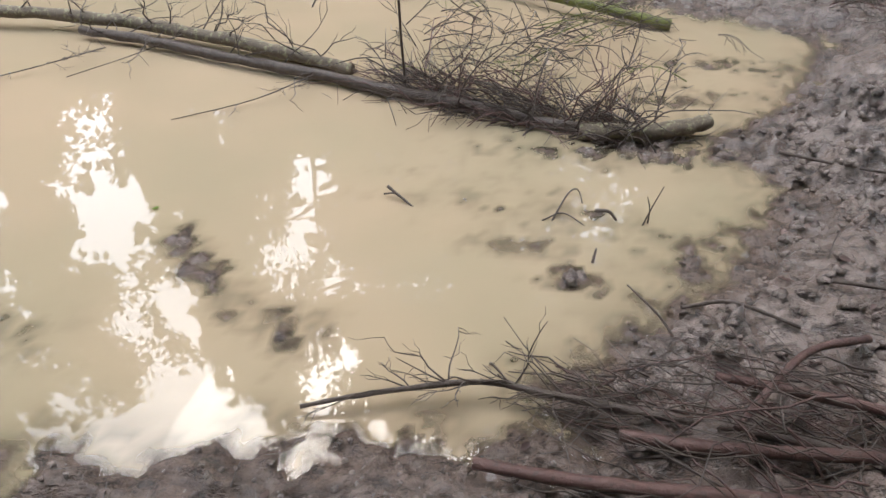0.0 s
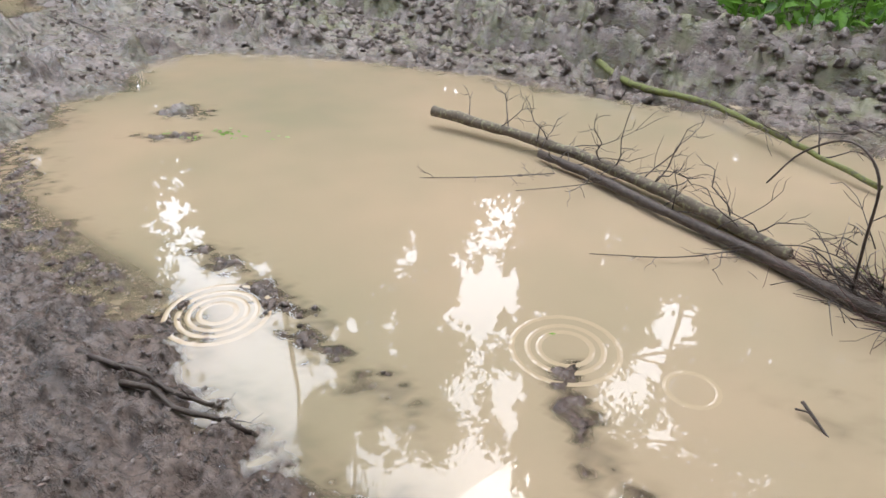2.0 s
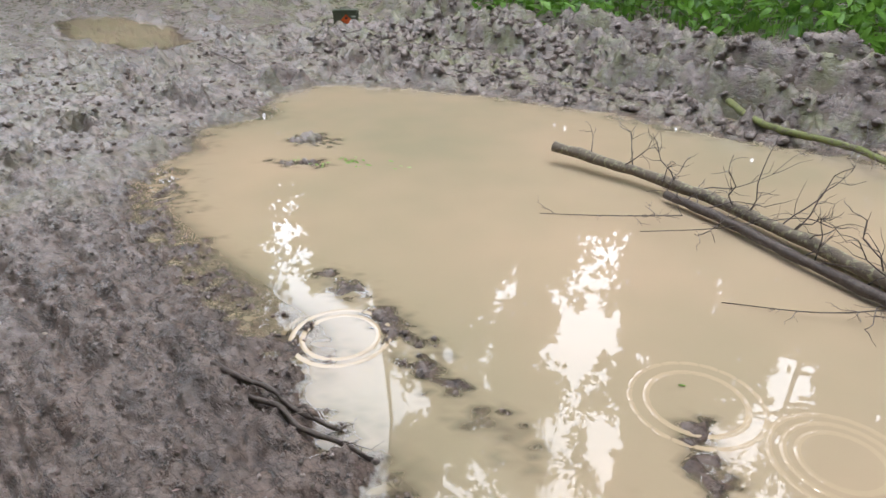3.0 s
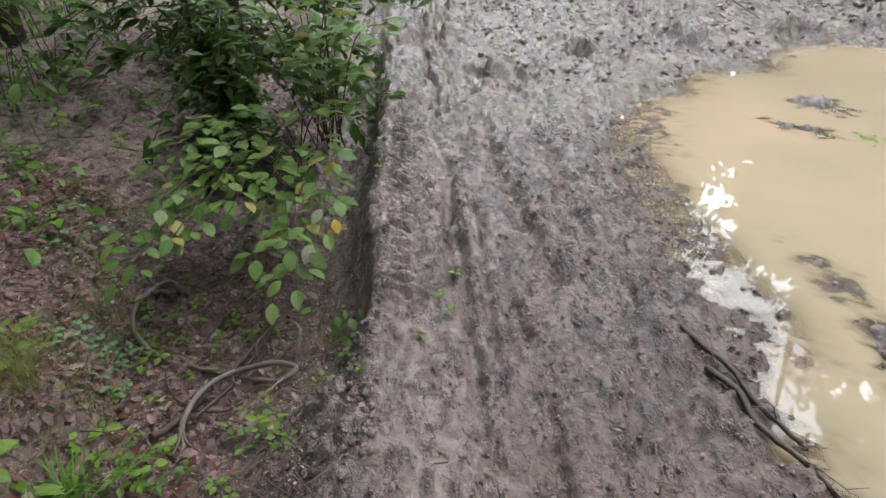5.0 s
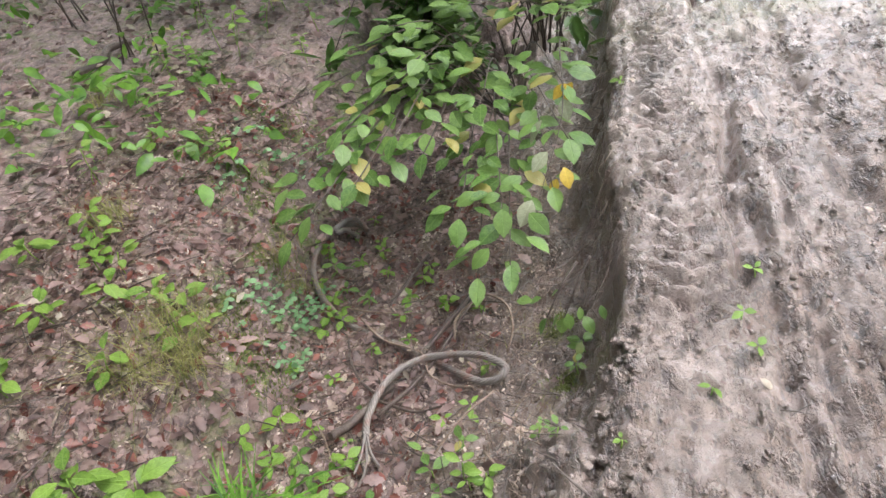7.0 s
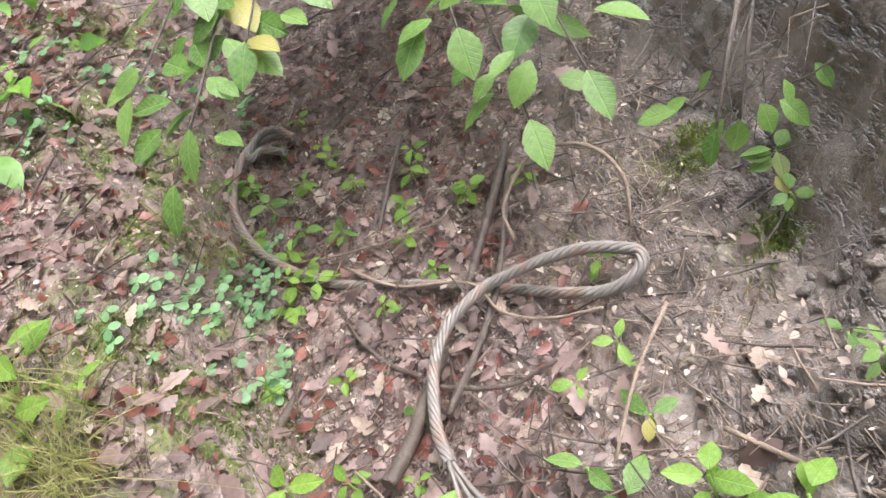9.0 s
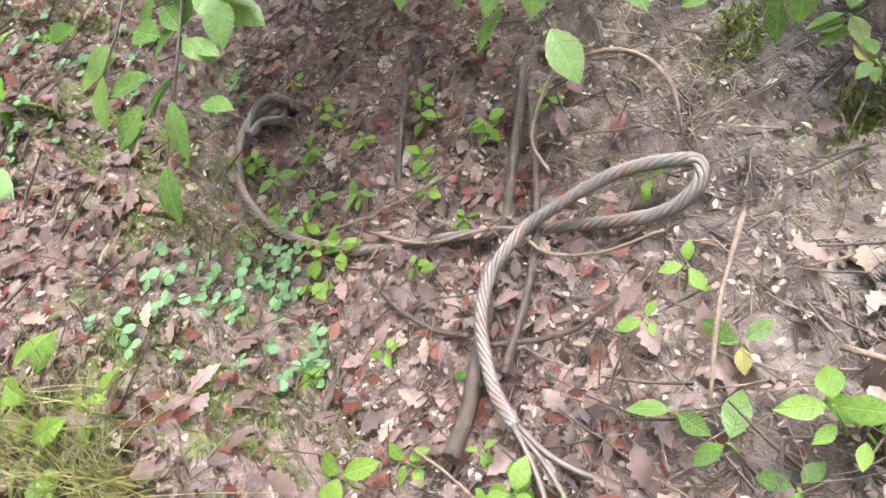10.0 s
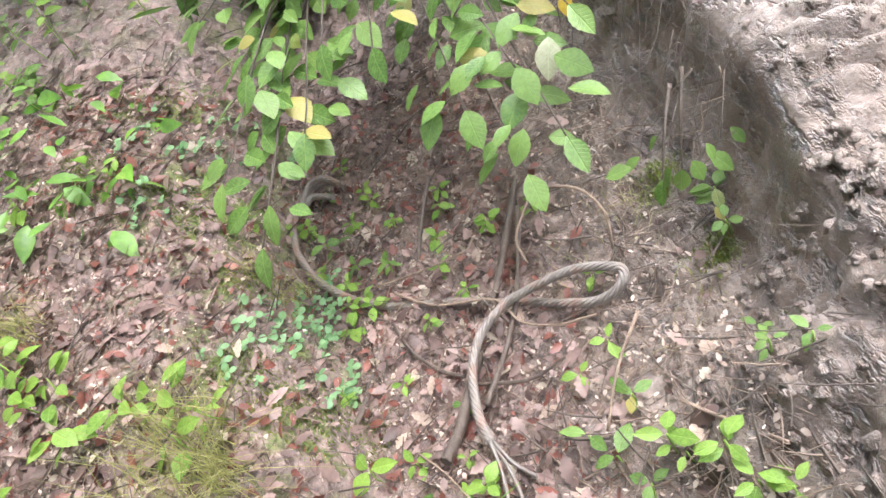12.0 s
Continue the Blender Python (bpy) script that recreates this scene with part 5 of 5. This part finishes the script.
# single twigs in and round the water
for pts, r, label in (([(-0.30, 2.115, 0.035), (-0.25, 2.075, 0.02), (-0.18, 2.03, -0.01)], 0.007, "short forked twig floating in the puddle"), ([(-0.31, 2.07, 0.03), (-0.27, 2.085, 0.025), (-0.24, 2.07, 0.015)], 0.004, "thin fork of a floating twig"),
                      ([(0.33, 1.98, -0.01), (0.40, 2.10, 0.05), (0.45, 2.16, 0.03), (0.47, 2.10, -0.01)], 0.004, "thin bent twig standing in the puddle"), ([(0.30, 1.99, 0.0), (0.38, 2.02, 0.018), (0.47, 1.965, -0.005)], 0.0035, "thin twig lying on the water"),
                      ([(0.50, 2.03, 0.03), (0.55, 2.02, 0.035), (0.58, 2.0, 0.01)], 0.008, "short dark twig on a mud lump"), ([(0.67, 1.98, -0.02), (0.71, 2.03, 0.06), (0.75, 2.08, 0.12)], 0.003, "thin twig standing in shallow water"),
                      ([(0.70, 2.0, -0.02), (0.70, 2.02, 0.05), (0.69, 2.05, 0.09)], 0.003, "thin upright twig in shallow water"), ([(0.66, 1.40, 0.03), (0.62, 1.46, 0.06), (0.53, 1.55, 0.10)], 0.005, "dark twig poking out at the shore"),
                      ([(0.10, 1.30, -0.02), (0.11, 1.24, 0.04), (0.14, 1.16, 0.08)], 0.005, "twig rising from the shallow water"), ([(0.46, 1.75, 0.01), (0.475, 1.80, 0.035)], 0.006, "small stub poking out of water"),
                      ([(-7.9, 3.25, 0.16), (-7.4, 3.2, 0.15), (-6.95, 3.2, 0.10)], 0.012, "thin dead branch on the far mud"), ([(-1.3, 3.72, 0.02), (-1.45, 3.62, 0.06), (-1.7, 3.2, 0.05), (-2.0, 2.95, 0.01)], 0.0035, "thin branch trailing in the puddle"),
                      ([(-1.9, 3.2, 0.06), (-2.2, 2.98, 0.03), (-2.55, 2.76, 0.0)], 0.0035, "thin branch floating on the puddle"), ([(-0.75, 3.05, 0.05), (-1.0, 2.78, 0.03), (-1.35, 2.6, 0.0)], 0.0035, "thin branch dipping into the puddle"),
                      ([(-0.31, 2.97, 0.03), (-0.33, 2.99, 0.25), (-0.36, 3.02, 0.52), (-0.50, 3.1, 0.62), (-0.68, 3.2, 0.50), (-0.80, 3.25, 0.30)], 0.007, "arched dead branch rising from the log"),
                      ([(1.3, 2.42, 0.09), (1.6, 2.3, 0.10), (1.9, 2.22, 0.12)], 0.008, "dark twig on the muddy bank"), ([(1.2, 1.62, 0.10), (1.45, 1.55, 0.13), (1.7, 1.58, 0.14)], 0.008, "dark twig on the muddy bank")):
    twig = stick("twig", pts, r, r * 0.6, WET_BARK, label, "twig")
    if label.startswith("thin branch"):
        add_twigs(twig, smooth_line(pts, 5), 9, 0.16, 0.0022, rng, up=0.12, forks=3)

# mud crumbs and bits on the track and the banks
def muddy(x, y, z, g):
    return z > 0.015


scatter("mud_crumbs", CLODS, MUD, ground_places(3600, (-4.6, 0.2, -0.42, 1.1), 51, 5, (0.005, 0.020), 0.001, muddy) + ground_places(1300, (0.3, 2.6, 1.2, 3.2), 52, 5, (0.012, 0.05), 0.004, muddy)
        + ground_places(1100, (-9.5, -5.2, 0.4, 6.0), 53, 5, (0.015, 0.06), 0.006, muddy) + ground_places(3600, (-8.0, 3.5, 4.4, 7.6), 54, 5, (0.02, 0.11), 0.006, muddy)
        + ground_places(420, (-2.62, -1.7, -0.78, -0.36), 55, 5, (0.008, 0.030), 0.0), "loose crumbs and clods of wet mud", "mud")
scatter("shore_crumbs", CLODS, MUD, ground_places(1500, (-5.0, -1.4, 0.80, 1.50), 62, 5, (0.006, 0.026), 0.008, lambda x, y, z, g: -0.02 < z < 0.012, 0.3) + ground_places(500, (-0.3, 1.6, 0.9, 2.6), 63, 5, (0.006, 0.025), 0.006, lambda x, y, z, g: -0.022 < z < 0.012, 0.3),
        "small wet mud crumbs standing in the shallow shore water", "mud")
scatter("track_debris", STICKS, WET_BARK, ground_places(1500, (-5.0, 0.2, -0.4, 1.0), 56, 2, (0.015, 0.08), 0.004, muddy, 0.15) + ground_places(260, (0.2, 2.4, 0.8, 3.2), 57, 2, (0.04, 0.16), 0.006, muddy, 0.2)
        + ground_places(220, (-9, 3, 4.5, 7.5), 58, 2, (0.08, 0.3), 0.01, muddy, 0.2), "small dark twig bits pressed into mud", "twigs")
scatter("track_leaves", OAK_FORMS + OVAL_FORMS, DEAD_LEAF, ground_places(200, (-5.0, 0.5, -0.4, 1.0), 59, 7, (0.02, 0.045), 0.006, muddy, 0.2) + ground_places(60, (0.2, 2.2, 0.8, 3.0), 60, 7, (0.03, 0.06), 0.01, muddy, 0.2), "scattered brown leaves trodden into the mud", "leaves")
for x, y, n, s in ((-2.62, -0.13, 3, 0.04), (-2.52, -0.10, 3, 0.035), (-2.85, -0.05, 3, 0.04), (-2.40, -0.22, 2, 0.035), (-4.05, -0.40, 4, 0.06), (-2.25, -0.42, 3, 0.03)):
    sprig(x, y, height_at(x, y), n, s, 0.003, 0.02, YOUNG, rng, "seedling", "tiny green seedling in the track's mud", "seedlings on the track")
floaters = []
for cx, cy, n, s in ((-4.05, 2.50, 14, 0.05), (-4.25, 2.25, 8, 0.04), (-3.75, 2.65, 4, 0.05), (-1.15, 1.95, 1, 0.045)):
    for _ in range(n):
        floaters.append((random.randrange(3), cx + random.gauss(0, 0.10) * (n > 1), cy + random.gauss(0, 0.05) * (n > 1), 0.006, 0.05, 0.1, random.uniform(0, 6.28), s * random.uniform(0.6, 1.2)))
scatter("floating_leaves", [leaf_arrays(0.28, 0, fold=0.08, droop=0.02, n=4) for _ in range(3)], LIME_LEAF, floaters, "green leaves floating on the puddle", "leaves")

# two crooked sticks at the near shore
for pts, label in (([(-2.42, 0.70, 0.055), (-2.27, 0.735, 0.055), (-2.13, 0.79, 0.05), (-1.98, 0.80, 0.045), (-1.82, 0.86, 0.03)], "crooked dark wet stick on the near shore"),
                   ([(-2.15, 0.715, 0.045), (-2.02, 0.765, 0.05), (-1.90, 0.765, 0.04), (-1.76, 0.83, 0.03), (-1.64, 0.875, 0.010)], "crooked dark wet stick dipping into water")):
    shore_stick, shore_line = fallen_stem("dead_stick", pts, 0.012, 0.008, WET_BARK, label, "stick", 8)
    add_twigs(shore_stick, shore_line, 5, 0.10, 0.003, rng, up=0.2, forks=2, lo=0.3, lean=(0.8, 0.3, 0))


# ---- trees round the clearing: some seen in the water, some unseen for shade ----
# gaps between the crowns, as they stand over the puddle: bearing, height, half widths, in degrees
GAPS = ((-34, 35, 3.2, 5, 0.40), (-32, 41, 2.6, 5, 0.25), (-31, 47, 2.8, 4, 0.15), (-35, 58, 9, 6, 0.6), (-14, 33, 2.6, 3.5, -0.1), (-15, 38, 2.8, 3, 0.0), (-14, 43, 2.4, 3, -0.15), (-13, 51, 2.4, 4, 0.1), (-64, 43, 6, 11, 0.7), (-64, 29, 2.0, 4, -0.15),
        (-57, 53, 5, 6, 0.0), (-46, 41, 3.0, 7, -0.12), (-50, 37, 3.0, 5, -0.1), (-43, 31, 3, 4, -0.2), (-8, 57, 4, 4, 0.1), (-38, 30, 3.4, 3, -0.05), (-20, 64, 16, 6, 0.6), (-27, 36, 4, 6, -0.25), (-52, 46, 3, 4, -0.1))


def gap_depth(p):
    """1 in the middle of a gap between crowns, 0 at its ragged rim and beyond."""
    d = p - np.array((-1.1, 1.6, 0.0))
    az, el = np.degrees(np.arctan2(d[:, 0], d[:, 1])), np.degrees(np.arctan2(d[:, 2], np.hypot(d[:, 0], d[:, 1])))
    out = np.full(len(p), -9.0)
    for a, e, wa, we, wide in GAPS:
        out = np.maximum(out, 0.75 + wide - np.hypot((az - a) / wa, (el - e) / we))
    return np.clip((out + 1.5 * fbm(az, el, 0.28, 5, 91, 0.72)) * 1.8, 0, 1)


def tree(x, y, height, radius, seed, lowest=0.25, leaves=2600, size=0.16, label="tall leafy tree, mirrored in the water or added unseen for shade"):
    r = random.Random(seed)
    base = Vector((x, y, height_at(x, y) - 0.1))
    root = tagged(new("tree"), label, "tree", "trees round the clearing")
    root.location = base
    bm = bmesh.new()
    trunk = [Vector((r.uniform(-0.15, 0.15) * i / 6, r.uniform(-0.15, 0.15) * i / 6, height * 0.92 * i / 8)) for i in range(9)]
    tr = 0.012 * height + 0.03
    tube(bm, trunk, [tr * (1 - 0.85 * i / 8) for i in range(9)], 9)
    limbs = []
    for k in range(26):
        t = r.uniform(lowest, 0.97)
        i = min(int(t * 8), 7)
        p = trunk[i].lerp(trunk[i + 1], t * 8 - i) if t * 8 - i <= 1 else trunk[8]
        a = r.uniform(0, 2 * math.pi)
        reach = radius * (1.05 - 0.75 * max(0, t - lowest) / (1 - lowest)) * r.uniform(0.6, 1.1)
        tip = p + Vector((math.cos(a) * reach, math.sin(a) * reach, reach * r.uniform(0.1, 0.55)))
        pts = smooth_line(crooked(p, tip, 3, 0.06, r, 0.05), 2)
        if gap_depth(np.array([base + tip]))[0] < 0.6:
            tube(bm, pts, [max(0.012, tr * 0.3 * (1 - 0.85 * i / len(pts))) for i in range(len(pts))], 5)
        limbs.append(pts)
    part("trunk", bm, WET_BARK, root)
    n = leaves
    g = np.random.default_rng(seed)
    nodes = np.array([pts[min(len(pts) - 1, int(len(pts) * s))][:] for pts in limbs for s in np.linspace(0.25, 1.0, 8)])
    c = nodes[g.integers(len(nodes), size=n)] + g.normal(0, 0.30, (n, 3)) * radius / 2.2
    if y > 0:
        c = c[gap_depth(c + np.array(base)) < g.uniform(0.02, 0.98, n)]
    n = len(c)
    u, v = g.normal(size=(n, 3)), g.normal(size=(n, 3))
    u /= np.linalg.norm(u, axis=1)[:, None]
    v -= u * (u * v).sum(1)[:, None]
    v /= np.linalg.norm(v, axis=1)[:, None]
    s = size * g.uniform(0.6, 1.4, n)[:, None]
    verts = np.stack([c - u * s, c + v * s * 0.55, c + u * s, c - v * s * 0.55], 1).reshape(-1, 3)
    me = bpy.data.meshes.new("crown")
    me.vertices.add(n * 4)
    me.vertices.foreach_set("co", verts.ravel())
    me.loops.add(n * 4)
    me.loops.foreach_set("vertex_index", np.arange(n * 4))
    me.polygons.add(n)
    me.polygons.foreach_set("loop_start", np.arange(n) * 4)
    me.update(calc_edges=True)
    me.materials.append(CROWN_LEAF)
    crown = new("crown", me)
    crown.parent = root
    return root


def ring_tree(az, dist, *args, **kw):
    return tree(-1.0 + dist * math.sin(radians(az)), 1.0 + dist * math.cos(radians(az)), *args, **kw)


for az, dist, h, rad in ((-76, 19, 19, 3.6), (-50, 13.0, 19, 3.2), (-41, 15, 19, 2.6), (-23, 12, 21, 2.9), (-5, 11.5, 21, 3.8), (12, 11.5, 20, 4.0), (3, 14, 24, 4.2), (24, 12, 19, 3.8), (38, 11, 14, 3.2), (60, 11, 13, 3.2),
                         (85, 11, 14, 3.2), (112, 8, 14, 3.4), (-124, 10, 14, 3.4), (-70, 18, 17, 3.6), (-14, 18, 18, 3.6),
                         (25, 18, 18, 3.8), (-45, 22, 15, 3.8), (50, 18, 18, 4), (0, 24, 18, 4), (180, 13, 18, 4), (150, 14, 18, 4), (-150, 14, 18, 4), (-120, 16, 18, 4)):
    # bearings outside this span are unseen trees that block sky light
    near = -80 < az < 35
    ring_tree(az, dist * 1.5, h * 1.35, rad * 1.35, int(az * 3 + 700), leaves=14000 if near else 4000, size=0.165 if near else 0.28)
# forest-side crowns, mostly out of view, added to shade the near ground
for x, y, h, rad in ((-0.9, -2.9, 12, 3.8), (2.6, -2.4, 12, 3.6), (-7.5, -4.2, 14, 4.2), (-3.2, -5.0, 13, 4.6), (1.5, -4.0, 13, 4.4), (4.6, -1.0, 13, 3.8), (-0.8, -7.5, 16, 4.5)):
    tree(x, y, h, rad, int(x * 10 + 900), lowest=0.38, leaves=8500 if x > -2 else 3500, size=0.22)
for az, dist, h, rad, n in ((-27, 13, 18, 2.4, 700), (-56, 13, 15, 2.6, 800), (-71, 12, 15, 2.6, 600)):
    ring_tree(az, dist + 5, h + 4, rad, int(az * 5 + 3000), lowest=0.3, leaves=n * 5, size=0.11, label="thinly leaved tall tree at the clearing's edge")
for k in range(40):
    az = k * 9 + 3 * math.sin(k * 5)
    low = 0.4 if 250 < az < 284 else 1.0
    ring_tree(az, 26 + 4 * math.sin(k * 3.7), (16 + 3 * math.sin(k * 2.1)) * low, 3.9, 2000 + k, lowest=0.04, leaves=7000 if 280 < az or az < 30 else 3000, size=0.24 if 280 < az or az < 30 else 0.42, label="leafy tree in the far edge of the forest")
for k in range(44):
    az = k * 360 / 44 + 5
    low = 0.5 if 250 < az < 282 else 1.0
    ring_tree(az, 35 + 3 * math.sin(k * 2.9), 17 * low, 4.5, 4000 + k, lowest=0.02, leaves=3000, size=0.45, label="leafy tree in the far edge of the forest")


# ---- rings that spread on the water ----
RIPPLE_SKIN = Nodes("ripple_water")
RIPPLE_SKIN = RIPPLE_SKIN.set(Base_Color=(0.43, 0.325, 0.208), Roughness=0.02, IOR=1.65)
ARCS, ARC_RADIUS = 20, 0.12


def ripple_arc_mesh():
    """A low ridge of water, one piece of a ring."""
    bm = bmesh.new()
    rows = []
    for i in range(9):
        a = (i / 8 - 0.5) * 0.62
        fade = math.sin(math.pi * i / 8) ** 0.5
        rows.append([bm.verts.new(((ARC_RADIUS + s * 0.011) * math.cos(a) - ARC_RADIUS, (ARC_RADIUS + s * 0.011) * math.sin(a), 0.0010 * h * fade - 0.0002))
                     for s, h in ((-1, 0), (-0.5, 0.5), (0, 1), (0.5, 0.5), (1, 0))])
    for p, q in zip(rows, rows[1:]):
        for k in range(4):
            bm.faces.new((p[k], p[k + 1], q[k + 1], q[k])).smooth = True
    me = bpy.data.meshes.new("ripple_arc")
    bm.to_mesh(me)
    bm.free()
    me.materials.append(RIPPLE_SKIN)
    return me


ARC = ripple_arc_mesh()
RIPPLES = []
for cx, cy, births in ((-2.30, 1.20, (0.5, 0.85, 1.2, 1.55, 1.9, 2.2)), (-1.08, 1.90, (0.9, 1.3, 1.7, 2.1)), (-0.62, 1.98, (1.8, 2.1, 2.4)), (-1.45, 1.75, (3.6, 3.9, 4.3))):
    root = tagged(new("water_ripple"), "rings spreading on the still puddle water", "ripple", "ripples on the puddle")
    root.location = (cx, cy, 0.0005)
    for birth in births:
        for k in range(ARCS):
            arc = new("ripple_arc", ARC)
            arc.parent = root
            RIPPLES.append((arc, birth, 360.0 * k / ARCS))


def motions():
    for arc, birth, turn in RIPPLES:
        c, s = math.cos(radians(turn)), math.sin(radians(turn))

        def at(r, z):
            return pose(r * c, r * s, z, 0, 0, turn)

        walk(arc, [(0.0, at(0.03, -0.03)), (birth - 0.1, at(0.03, -0.03)), (birth, at(0.05, 0.0)), (birth + 0.5, at(0.12, 0.0)), (birth + 1.0, at(0.19, 0.0)), (birth + 1.4, at(0.245, -0.001)), (birth + 1.6, at(0.26, -0.03)),
                   (12.0, at(0.26, -0.03))])


motions()
